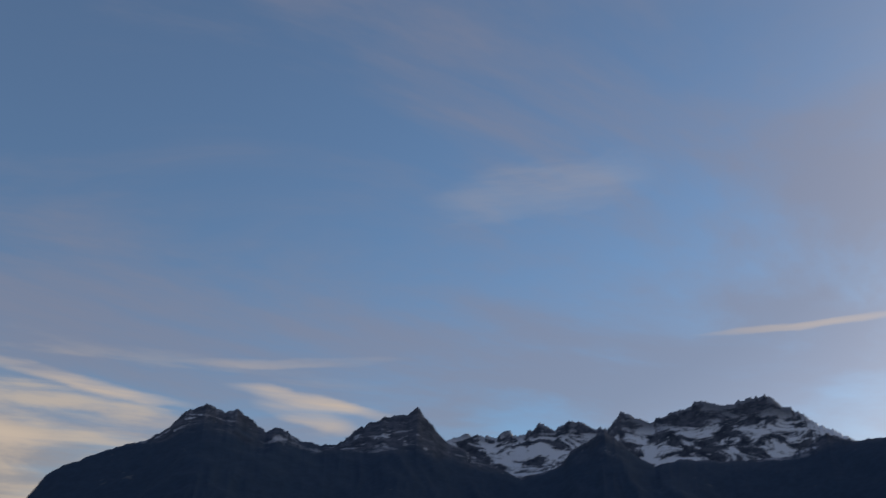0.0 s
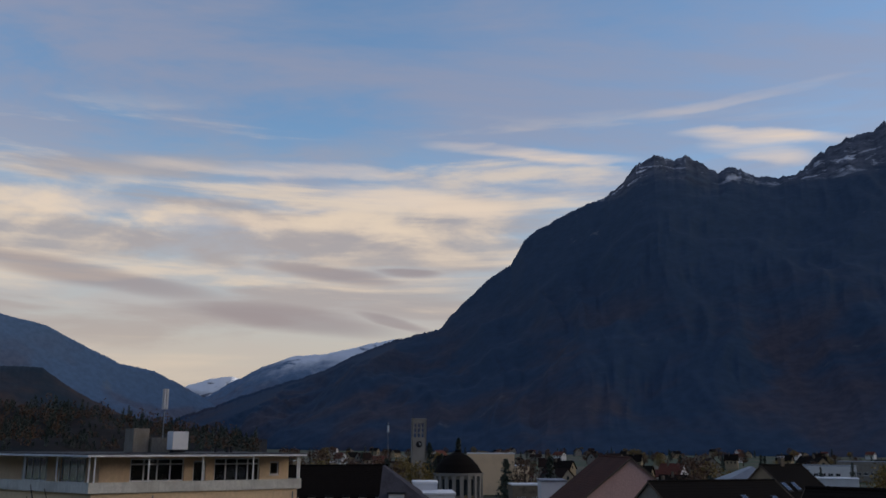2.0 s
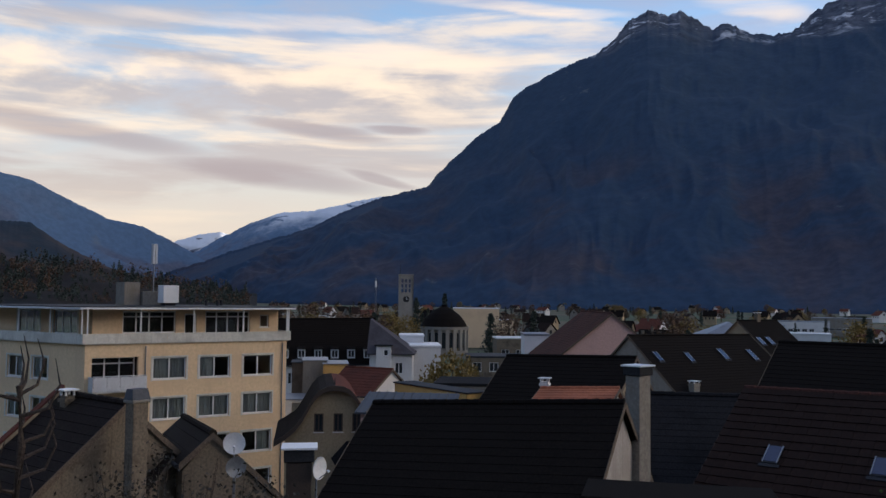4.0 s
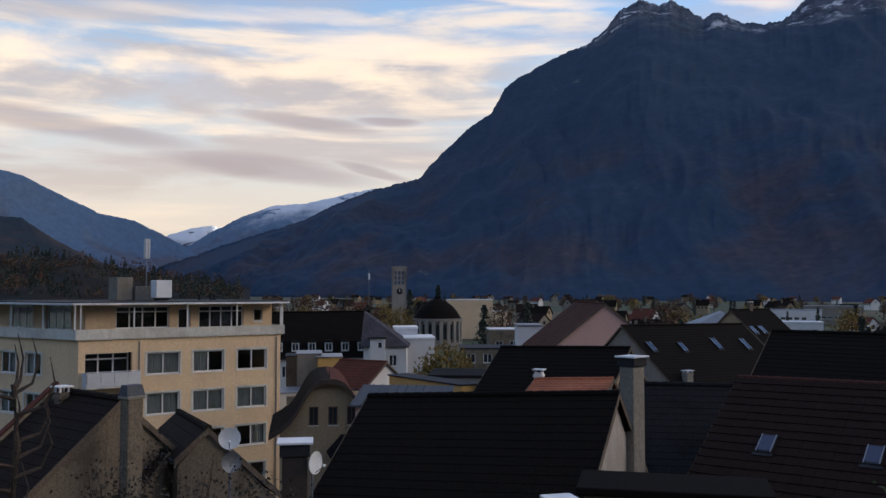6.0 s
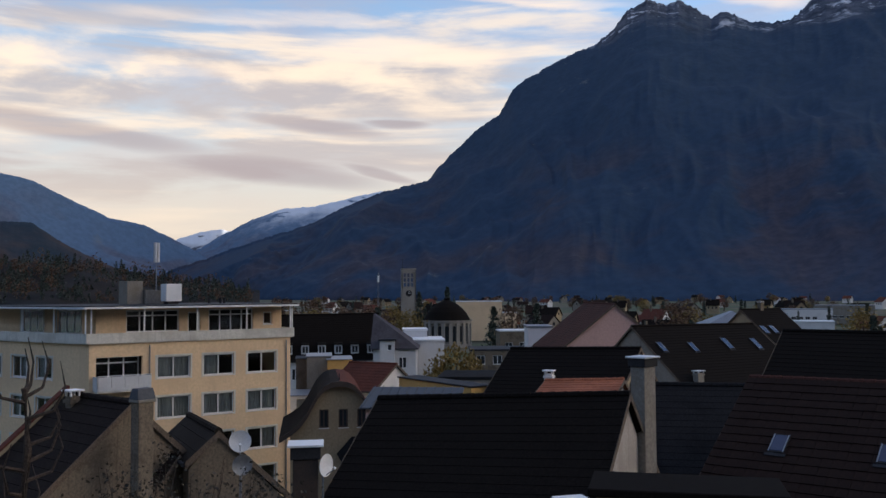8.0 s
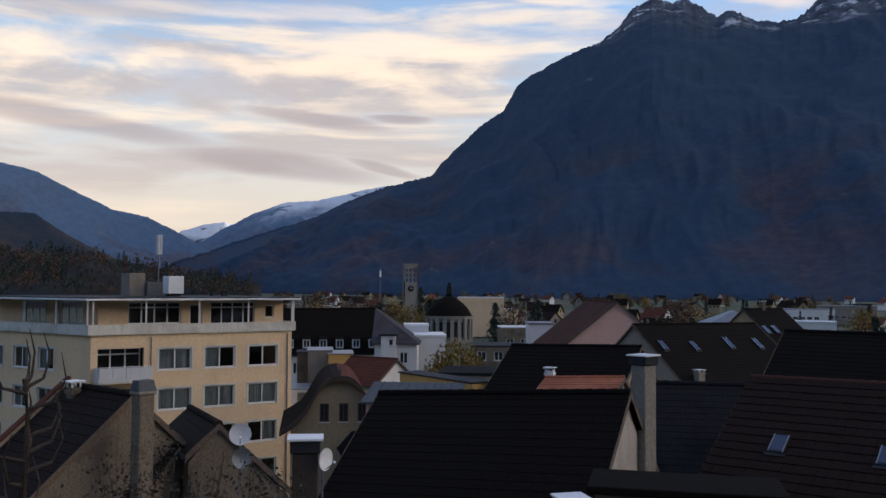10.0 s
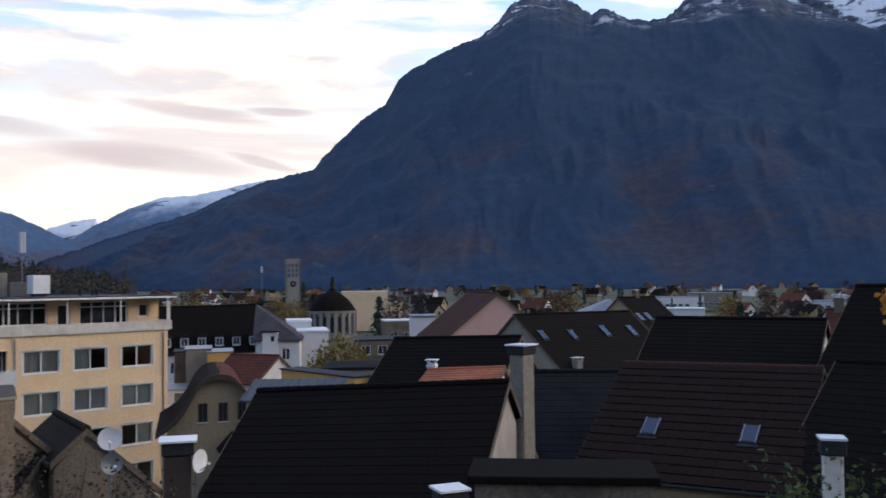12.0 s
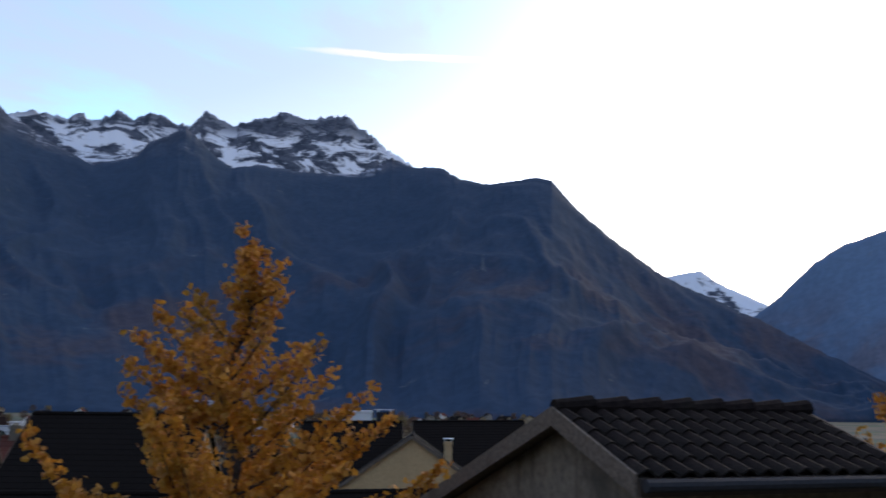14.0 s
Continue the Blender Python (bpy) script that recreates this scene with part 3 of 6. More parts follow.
def slope(bm, x0, x1, ra, rb, run, drop, sign, thick, courses, ridge_y=0.0):
    """One roof slope from the ridge down, as overlapping courses on a deck. sign: +1 or -1, its side of the ridge."""
    def at(x, f, up):
        rz = ra + (rb - ra) * (x - x0) / (x1 - x0)
        return (x, ridge_y + sign * run * f, rz - drop * f + up)

    prof = []
    for i in range(courses):
        prof += [(i / courses, 0.0 if i else 0.004), ((i + 1) / courses, 0.02)]
    ring = prof + [(1.0, -thick), (0.0, -thick)]
    solid(bm, [at(x0, f, u) for f, u in ring], [at(x1, f, u) for f, u in ring])
    return bm


def house(name, a, b, front, back, base, wall_m, roof_m, label, group="", over=0.35, pitch_step=0.36, windows=(), skylights=(), chimneys=(), gutters=True, ridge_m=None, category="house"):
    """A gabled house by its ridge a to b (x, y, z); front and back: horizontal run and drop of its two roof slopes.
    The front slope lies to the right of the way from a to b. Windows: (side, along, z, width, height)."""
    a, b = Vector(a), Vector(b)
    mid = (a + b) / 2
    L = (b - a).xy.length
    rz = math.degrees(math.atan2(b.y - a.y, b.x - a.x))
    top = thing(name, mid.x, mid.y, base, rz, label, category, group)
    za, zb = a.z - base, b.z - base
    h = L / 2
    (rf, df), (rb_, db) = front, back
    zf, zk = min(za, zb) - df, min(za, zb) - db
    # walls: two gables and two sides, with openings
    holes = {"front": [], "back": [], "a": [], "b": []}
    for side, s, z, w, hh, *_ in windows:
        holes[side].append((s, z, s + w, z + hh))
    wf, wb = rf - over * 0.8, rb_ - over * 0.8
    e = over * 0.6
    ef, eb = zf + df * (over * 0.8) / rf - 0.12, zk + db * (over * 0.8) / rb_ - 0.12
    LL = 2 * (h - e)
    if wf > 0.3:
        w1 = part("wall", pierced(LL, 0, ef, 0.3, holes["front"]), wall_m, top)
        turned(w1, -(h - e), -wf, 0)
    w2 = part("wall", pierced(LL, 0, eb, 0.3, holes["back"]), wall_m, top)
    turned(w2, h - e, wb, 0, 180)
    for end, zr in (("a", za), ("b", zb)):
        bm = bmesh.new()
        wide = wf + wb
        low = min(ef, eb)
        bm = pierced(wide, 0, low, 0.3, [q for q in holes[end] if q[3] < low], bm)
        # gable field above the eaves; outer face at y=0
        s0 = wf if end == "b" else wb
        pts = [(0, low), (wide, low)]
        lz, rz_ = (ef, eb) if end == "b" else (eb, ef)
        if rz_ > low + 0.01:
            pts.append((wide, rz_))
        pts.append((s0, zr - 0.13))
        if lz > low + 0.01:
            pts.append((0, lz))
        solid(bm, [(p, 0.0, q) for p, q in pts], [(p, 0.3, q) for p, q in pts])
        g = part("gable_wall", bm, wall_m, top)
        if end == "a":
            turned(g, -(h - e), wb, 0, -90)
        else:
            turned(g, h - e, -wf, 0, 90)
    # roof
    lf, lb = math.hypot(rf, df), math.hypot(rb_, db)
    part("roof", slope(bmesh.new(), -h, h, za, zb, rf, df, -1, 0.12, max(2, int(lf / pitch_step))), roof_m, top)
    part("roof", slope(bmesh.new(), -h, h, za, zb, rb_, db, 1, 0.12, max(2, int(lb / pitch_step))), roof_m, top)
    caps = bmesh.new()
    n = max(3, int(L / 0.42))
    rings = []
    for i in range(n):
        for f, r in ((0.0, 0.115), (0.97, 0.135)):
            x = -h + L * (i + f) / n
            zc = za + (zb - za) * (i + f) / n - 0.01
            rings.append([caps.verts.new((x, r * math.cos(q * math.tau / 8), zc + r * math.sin(q * math.tau / 8))) for q in range(8)])
    caps.faces.new(rings[0])
    caps.faces.new(rings[-1][::-1])
    for u, v in zip(rings, rings[1:]):
        for q in range(8):
            caps.faces.new((u[q], u[(q + 1) % 8], v[(q + 1) % 8], v[q]))
    part("ridge_cap", caps, ridge_m or roof_m, top)
    # verge boards along the gables, gutter along the front eave
    for x0, x1, zr in ((-h - 0.03, -h - 0.003, za), (h + 0.003, h + 0.03, zb)):
        for sg, run, drop in ((-1, rf, df), (1, rb_, db)):
            bm = solid(bmesh.new(), [(x0, 0, zr - 0.20), (x1, 0, zr - 0.20), (x1, sg * run, zr - drop - 0.20), (x0, sg * run, zr - drop - 0.20)], [(x0, 0, zr + 0.02), (x1, 0, zr + 0.02), (x1, sg * run, zr - drop + 0.05), (x0, sg * run, zr - drop + 0.05)])
            part("verge_board", bm, timber, top)
    if gutters:
        part("gutter", tube((-h, -rf - 0.06, za - df - 0.05), (h, -rf - 0.06, zb - df - 0.05), 0.07, 0.07, 8), metal_dark, top)
    for side, s, z, w, hh, *more in windows:
        far = bool(more and more[0])
        spot = {"front": (-(h - e), -wf, 0), "back": (h - e, wb, 180), "a": (-(h - e), wb, -90), "b": (h - e, -wf, 90)}[side]
        window(top, s, z, w, hh, 0.0, spot[2], spot[0], spot[1], frame_m=frame_white, far=True, wings=2)
    tilt_f = math.atan2(df, rf)
    for s, f, w, ln in skylights:
        x = -h + s * L
        zr = za + (zb - za) * s
        bm = box(-w / 2, -ln / 2, 0.0, w / 2, ln / 2, 0.10)
        bmesh.ops.bevel(bm, geom=bm.edges[:], offset=0.015, segments=1, affect="EDGES")
        sk = part("skylight", bm, metal_dark, top)
        sk.matrix_basis = Matrix.Translation((x, -rf * f, zr - df * f + 0.07)) @ Matrix.Rotation(tilt_f, 4, "X")
        part("pane", box(-w / 2 + 0.06, -ln / 2 + 0.07, 0.104, w / 2 - 0.06, ln / 2 - 0.07, 0.112), pane_sky, sk, "glossy glass with the blue of reflected sky in its colour")
        part("flashing", box(-w / 2 - 0.08, -ln / 2 - 0.16, 0.035, w / 2 + 0.08, -ln / 2 - 0.004, 0.06), metal_dark, sk)
        for sx in (-1, 1):
            part("side_rail", box(sx * (w / 2 - 0.03) - 0.022, -ln / 2 + 0.02, 0.1045, sx * (w / 2 - 0.03) + 0.022, ln / 2 - 0.02, 0.12), metal_roof, sk, "pale metal rail")
    for s, off, w, d, up, m in chimneys:
        chimney(top, -h + s * L, off, za + (zb - za) * s - abs(off) * (df / rf if off < 0 else db / rb_) - 0.6, w, d, up, m)
    return top


def chimney(parent, x, y, z, w, d, up, m, cap_m=None, rz=0.0):
    bm = box(-w / 2, -d / 2, 0, w / 2, d / 2, up)
    bmesh.ops.bevel(bm, geom=[q for q in bm.edges if abs(q.verts[0].co.z - q.verts[1].co.z) > 0.1], offset=0.015, segments=1, affect="EDGES")
    box(-w / 2 - 0.05, -d / 2 - 0.05, up - 0.22, w / 2 + 0.05, d / 2 + 0.05, up - 0.1, bm)
    st = turned(part("chimney", bm, m, parent), x, y, z, rz)
    cap = bmesh.new()
    for sx in (-1, 1):
        for sy in (-1, 1):
            box(sx * w * 0.42 - 0.03, sy * d * 0.42 - 0.03, up, sx * w * 0.42 + 0.03, sy * d * 0.42 + 0.03, up + 0.16, cap)
    box(-w / 2 - 0.1, -d / 2 - 0.1, up + 0.16, w / 2 + 0.1, d / 2 + 0.1, up + 0.21, cap)
    part("chimney_cap", cap, cap_m or metal_white, st, "sheet-metal rain cap")
    return st


# ---- the cream apartment building ----
def apartment_building():
    A, rz = Vector((-26.14, 64.93, 0)), 36.1
    top = thing("apartment_building", A.x, A.y, 0, rz, "cream five-storey apartment building with a set-back balcony storey", "building")
    W, deck, side_a = 15.95, 14.40, 111.5
    ct, st = math.cos(radians(side_a)), math.sin(radians(side_a))
    SL = 16.0

    def ring(o, z):
        """The building's outline, pushed out by o."""
        pts = [(0, 0), (W, 0), (W, 13.0), (SL * ct, SL * st)]
        c = (W / 2 - 1.5, 6.0)
        out = []
        for p in pts:
            v = Vector((p[0] - c[0], p[1] - c[1]))
            out.append((*(Vector(p) + v.normalized() * o * 1.35), z))
        return out

    rows = [11.57, 8.54, 5.51, 2.48]
    cols = [(4.93, 2.57), (8.54, 2.5), (12.18, 2.5)]
    holes, spots = [], []
    for j, z in enumerate(rows):
        for i, (x, w) in enumerate(cols):
            holes.append((x, z, x + w, z + 1.65))
            spots.append((x, z, w, (3, 1, 0, 3, 3, 3, 1, 0, 2, 2, 0, 1)[(j * 3 + i) % 12]))
        holes.append((0.5, z - 0.65, 3.85, z + 1.75))
    front = part("wall", pierced(W, 0, deck - 0.10, 0.35, holes), plaster_cream, top)
    for x, z, w, cur in spots:
        window(top, x, z, w, 1.65, curtain=cur)
    for z in rows:
        window(top, 0.5, z - 0.65, 3.35, 2.4, depth=0.9, wings=3, transom=0.78)
        lin = box(0.5, 0.36, z - 0.65, 3.85, 1.0, z - 0.55)
        part("loggia_floor", lin, concrete, top)
        bal = part("balcony", box(0.30, -1.15, z - 0.72, 4.15, -0.004, z - 0.52), concrete, top)
        for k in range(4):
            part("panel", soft_box(0.34 + k * 0.95, -1.2, z - 0.62, 0.34 + k * 0.95 + 0.93, -1.16, z + 0.42, 0.008), panel_pale, bal, "pale balcony parapet panel")
        part("panel", soft_box(0.28, -1.15, z - 0.62, 0.32, -0.01, z + 0.42, 0.008), panel_pale, bal)
        part("panel", soft_box(4.12, -1.15, z - 0.62, 4.16, -0.01, z + 0.42, 0.008), panel_pale, bal)
        part("handrail", tube((0.3, -1.18, z + 0.48), (4.15, -1.18, z + 0.48), 0.025), metal_white, bal)
    # side wall
    sh, ss = [], []
    for j, z in enumerate(rows):
        for x in (4.4, 7.6, 11.0):
            sh.append((x, z, x + 2.0, z + 1.65))
            ss.append((x, z, (1, 0, 0, 2)[(j + int(x)) % 4]))
    SL_ = SL
    sw = part("wall", pierced(SL_, 0, deck - 0.10, 0.35, [(SL_ - h[2], h[1], SL_ - h[0], h[3]) for h in sh]), plaster_cream, top)
    turned(sw, SL * ct, SL * st, 0, side_a + 180)
    for x, z, cur in ss:
        window(top, SL_ - x - 2.0, z, 2.0, 1.65, rz=side_a + 180, ox=SL * ct, oy=SL * st, curtain=cur)
    eb = part("wall", pierced(12.6, 0, deck - 0.10, 0.35, []), plaster_cream, top)
    turned(eb, W, 0.36, 0, 90)
    part("back_wall", solid(bmesh.new(), [(W, 13.0, 0), (W, 13.3, 0), (SL * ct, SL * st + 0.3, 0), (SL * ct, SL * st, 0)], [(W, 13.0, deck - 0.10), (W, 13.3, deck - 0.10), (SL * ct, SL * st + 0.3, deck - 0.10), (SL * ct, SL * st, deck - 0.10)]), plaster_cream, top)
    # dark floors and partition, added so that the windows show unlit rooms
    for z in (2.2, 5.2, 8.2, 11.2):
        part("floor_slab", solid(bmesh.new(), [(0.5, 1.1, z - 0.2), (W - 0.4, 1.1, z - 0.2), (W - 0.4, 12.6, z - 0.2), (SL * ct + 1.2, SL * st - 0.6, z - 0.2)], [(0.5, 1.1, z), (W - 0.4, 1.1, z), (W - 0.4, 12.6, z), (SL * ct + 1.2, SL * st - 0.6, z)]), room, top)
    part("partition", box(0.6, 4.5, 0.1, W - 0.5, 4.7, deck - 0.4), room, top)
    # the balcony deck, its parapet, posts and roof slab
    part("deck", solid(bmesh.new(), ring(0.12, deck - 0.10), ring(0.12, deck)), concrete, top)
    o, i = ring(0.24, 0), ring(0.16, 0)
    for p, q in ((0, 1), (1, 2), (3, 0)):
        a0, a1, b0, b1 = o[p], o[q], i[p], i[q]
        n = max(4, int((Vector(a1) - Vector(a0)).length / 2.0))
        for s in range(n):
            f0, f1 = s / n, (s + 0.994) / n
            def m(u, v, f, z):
                return (u[0] + (v[0] - u[0]) * f, u[1] + (v[1] - u[1]) * f, z)
            part("parapet_panel", solid(bmesh.new(), [m(a0, a1, f0, deck - 0.06), m(a0, a1, f1, deck - 0.06), m(b0, b1, f1, deck - 0.06), m(b0, b1, f0, deck - 0.06)], [m(a0, a1, f0, deck + 0.68), m(a0, a1, f1, deck + 0.68), m(b0, b1, f1, deck + 0.68), m(b0, b1, f0, deck + 0.68)]), concrete, top)
        for s in range(n // 2 + 1):
            f = min(0.985, max(0.015, s / (n // 2)))
            x, y, _ = m(b0, b1, f, 0)
            part("post", box(x - 0.05, y - 0.05, deck + 0.01, x + 0.05, y + 0.05, 16.88), frame_white, top)
    slab = solid(bmesh.new(), ring(0.45, 16.88), ring(0.45, 17.08))
    part("roof", slab, metal_dark, top)
    e0, e1 = ring(0.53, 16.86), ring(0.455, 16.86)
    for p, q in ((0, 1), (1, 2), (3, 0)):
        part("roof_edge", solid(bmesh.new(), [e0[p], e0[q], e1[q], e1[p]], [(*v[:2], 17.0) for v in (e0[p], e0[q], e1[q], e1[p])]), metal_white, top)
    # set-back storey
    back = 1.7
    up = [(3.1, 15.0, 7.2, 16.7, 4), (7.9, 14.42, 8.9, 16.5, 1), (9.6, 14.9, 13.4, 16.7, 4), (14.3, 15.35, 15.1, 16.4, 1)]
    pw = part("wall", pierced(W - 0.9, deck, 16.86, 0.3, [(u[0] - 0.9, u[1], u[2] - 0.9, u[3]) for u in up]), plaster_cream, top)
    turned(pw, 0.9, back, 0)
    for x0, z0, x1, z1, n in up:
        window(top, x0, z0, x1 - x0, z1 - z0, y=back, wings=n, transom=0.72 if n == 4 else 0)
    s2 = pierced(SL - 2.0, deck, 16.86, 0.3, [(SL - 2 - 5.2, 14.9, SL - 2 - 2.2, 16.7), (4.0, 14.9, 7.0, 16.7)])
    sx, sy = SL * ct + back * st + 0.4, SL * st - back * ct - 0.4
    turned(part("wall", s2, plaster_cream, top), sx, sy, 0, side_a + 180)
    for s in (SL - 2 - 5.2, 4.0):
        window(top, s, 14.9, 3.0, 1.8, rz=side_a + 180, ox=sx, oy=sy, wings=3)
    turned(part("wall", pierced(9.0, deck, 16.86, 0.3, []), plaster_cream, top), W - 0.01, back + 0.31, 0, 90)
    # dark backing added behind the windows of the set-back storey
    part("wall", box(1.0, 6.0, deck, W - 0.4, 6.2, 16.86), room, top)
    part("drainpipe", tube((4.36, -0.08, 0), (4.36, -0.08, deck - 0.3), 0.05), metal_roof, top)
    part("drainpipe", tube((15.55, -0.08, 0), (15.55, -0.08, deck - 0.3), 0.05), metal_roof, top)
    # plant on the flat roof
    part("stair_house", soft_box(5.0, 8.0, 17.081, 6.3, 10.4, 19.0), plaster_grey, top)
    part("machine_room", soft_box(6.4, 7.6, 17.081, 8.9, 10.2, 18.25), plaster_grey, top)
    part("vent_box", soft_box(7.4, 5.4, 17.3, 8.7, 6.8, 18.75, 0.03), metal_white, top)
    part("vent_foot", box(7.6, 5.6, 17.081, 8.5, 6.6, 17.295), metal_dark, top)
    mast = part("antenna_mast", tube((7.6, 8.6, 18.251), (7.6, 8.6, 22.0), 0.05), metal_roof, top)
    for a in (0, 120, 240):
        x, y = 7.6 + 0.18 * math.cos(radians(a)), 8.6 + 0.18 * math.sin(radians(a))
        part("antenna_panel", soft_box(x - 0.09, y - 0.09, 20.6, x + 0.09, y + 0.09, 22.3), panel_pale, mast)
    for x, y in ((11.5, 6.5), (13.2, 7.4), (12.3, 6.0)):
        part("vent_pipe", tube((x, y, 17.081), (x, y, 17.55), 0.12), metal_dark, top)


apartment_building()

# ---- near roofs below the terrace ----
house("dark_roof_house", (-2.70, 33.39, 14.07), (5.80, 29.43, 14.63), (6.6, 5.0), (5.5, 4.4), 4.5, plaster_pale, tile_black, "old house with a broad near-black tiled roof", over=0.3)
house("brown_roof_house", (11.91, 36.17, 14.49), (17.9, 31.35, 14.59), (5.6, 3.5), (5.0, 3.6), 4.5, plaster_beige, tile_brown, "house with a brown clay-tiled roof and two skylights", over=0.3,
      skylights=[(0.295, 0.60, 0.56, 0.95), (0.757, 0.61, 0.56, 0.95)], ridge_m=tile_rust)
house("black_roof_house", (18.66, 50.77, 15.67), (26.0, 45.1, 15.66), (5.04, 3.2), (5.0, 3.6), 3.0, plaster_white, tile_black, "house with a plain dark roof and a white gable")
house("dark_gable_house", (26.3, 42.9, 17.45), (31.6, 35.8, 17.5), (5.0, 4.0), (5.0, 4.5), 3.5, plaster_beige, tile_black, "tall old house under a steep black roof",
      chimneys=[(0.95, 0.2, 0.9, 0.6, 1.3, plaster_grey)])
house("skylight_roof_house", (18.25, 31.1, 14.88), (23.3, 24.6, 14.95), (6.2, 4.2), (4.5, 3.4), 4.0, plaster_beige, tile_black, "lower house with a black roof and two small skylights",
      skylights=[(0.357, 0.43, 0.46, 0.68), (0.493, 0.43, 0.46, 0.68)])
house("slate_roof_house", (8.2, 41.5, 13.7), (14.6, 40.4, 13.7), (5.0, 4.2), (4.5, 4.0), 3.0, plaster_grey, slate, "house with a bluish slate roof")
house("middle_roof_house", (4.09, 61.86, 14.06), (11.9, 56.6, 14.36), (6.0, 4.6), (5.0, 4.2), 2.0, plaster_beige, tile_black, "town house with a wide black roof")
house("annex_house", (5.2, 50.2, 13.0), (9.3, 48.6, 13.2), (3.0, 0.75), (3.5, 1.6), 2.0, plaster_white, tile_orange, "low annex with an orange tiled roof", chimneys=[(0.02, 0.6, 0.45, 0.45, 1.2, plaster_white)])
house("pink_house", (18.9, 103.32, 16.4), (17.7, 119.0, 16.4), (7.0, 5.6), (7.0, 5.6), 0.0, plaster_pink, tile_rust, "pink house with a steep red-brown tiled roof")
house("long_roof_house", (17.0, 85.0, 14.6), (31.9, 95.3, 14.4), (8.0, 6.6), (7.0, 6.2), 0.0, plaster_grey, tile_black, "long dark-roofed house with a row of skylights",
      skylights=[(0.08, 0.30, 0.6, 1.3), (0.31, 0.32, 0.6, 1.3), (0.60, 0.29, 0.7, 1.6), (0.84, 0.31, 0.7, 1.6)], chimneys=[(0.124, -6.0, 0.8, 0.6, 1.5, plaster_grey)], windows=[("a", 6.0, 6.8, 0.8, 1.2)])

# ---- the old houses in front of the apartment building ----
house("plaster_gable_house", (-13.0, 30.5, 14.62), (-10.0, 28.25, 14.57), (3.4, 2.75), (2.6, 2.3), 4.0, plaster_old, tile_moss, "weathered plaster house with a narrow old tiled roof", over=0.15, chimneys=[(0.22, -0.3, 0.34, 0.34, 0.85, plaster_old)])
old = bpy.data.objects["plaster_gable_house"]
part("parapet", solid(bmesh.new(), [(-2.1, 0.1, 10.35), (-1.88, 0.1, 10.35), (-1.88, -3.45, 7.56), (-2.1, -3.45, 7.56)], [(-2.1, 0.1, 10.80), (-1.88, 0.1, 10.80), (-1.88, -3.45, 8.01), (-2.1, -3.45, 8.01)]), plaster_beige, old, "raised plastered gable edge")
part("parapet_tile", solid(bmesh.new(), [(-2.2, 0.1, 10.803), (-1.92, 0.1, 10.803), (-1.92, -3.5, 7.975), (-2.2, -3.5, 7.975)], [(-2.2, 0.1, 10.88), (-1.92, 0.1, 10.88), (-1.92, -3.5, 8.05), (-2.2, -3.5, 8.05)]), tile_red, old, "red-brown tiles along the edge")
house("low_gable_house", (-10.07, 34.56, 13.35), (-7.49, 29.05, 13.55), (1.05, 0.95), (2.6, 2.5), 4.0, plaster_old, tile_moss, "low old house with a stained plaster gable", over=0.15)

house("lean_to_house", (-11.0, 30.2, 12.75), (-8.9, 29.5, 12.70), (2.9, 2.1), (0.6, 0.5), 4.0, plaster_old, tile_moss, "low lean-to with a dark mossy roof between two old houses", over=0.12)


def big_chimney(name, x, y, z0, z1, w, d, rz, m, label, hood=False):
    top = thing(name, x, y, z0, rz, label, "chimney")
    h = z1 - z0
    bm = box(-w / 2, -d / 2, 0, w / 2, d / 2, h)
    bmesh.ops.bevel(bm, geom=bm.edges[:], offset=0.02, segments=1, affect="EDGES")
    part("shaft", bm, m, top)
    if hood:
        part("collar", soft_box(-w / 2 - 0.05, -d / 2 - 0.05, h + 0.003, w / 2 + 0.05, d / 2 + 0.05, h + 0.10), plaster_grey, top)
        part("hood", solid(bmesh.new(), [(-w * 0.55, -d * 0.6, h + 0.103), (w * 0.55, -d * 0.6, h + 0.103), (w * 0.55, d * 0.6, h + 0.103), (-w * 0.55, d * 0.6, h + 0.103)], [(-w * 0.36, -d * 0.5, h + 0.42), (w * 0.36, -d * 0.5, h + 0.42), (w * 0.36, d * 0.5, h + 0.42), (-w * 0.36, d * 0.5, h + 0.42)]), zinc, top, "grey sheet-metal hood")
    else:
        part("head", soft_box(-w / 2 - 0.06, -d / 2 - 0.06, h + 0.003, w / 2 + 0.06, d / 2 + 0.06, h + 0.30), metal_dark, top)
        part("cap", soft_box(-w / 2 - 0.22 * w, -d / 2 - 0.22 * w, h + 0.303, w / 2 + 0.22 * w, d / 2 + 0.22 * w, h + 0.36, 0.01), metal_white, top, "thin pale cover plate")
    return top


big_chimney("roof_chimney", -9.30, 27.1, 9.5, 14.72, 0.42, 0.52, -36.8, plaster_old, "rendered chimney with a sheet-metal hood", hood=True)
big_chimney("tall_chimney", 6.62, 31.3, 6.0, 15.35, 0.56, 0.70, -45.0, plaster_grey, "tall grey rendered chimney with a flat cover plate")
big_chimney("short_chimney", -3.55, 21.9, 8.0, 14.0, 0.60, 0.55, 8.0, frame_dark, "dark short chimney with a pale cover plate")
big_chimney("white_top_chimney", 2.38, 18.1, 8.5, 13.5, 0.46, 0.44, 15.0, plaster_white, "small white chimney with a metal cover plate")
big_chimney("pale_chimney", 10.15, 17.5, 8.0, 14.35, 0.36, 0.36, -20.0, concrete, "slim pale chimney with a metal cap")


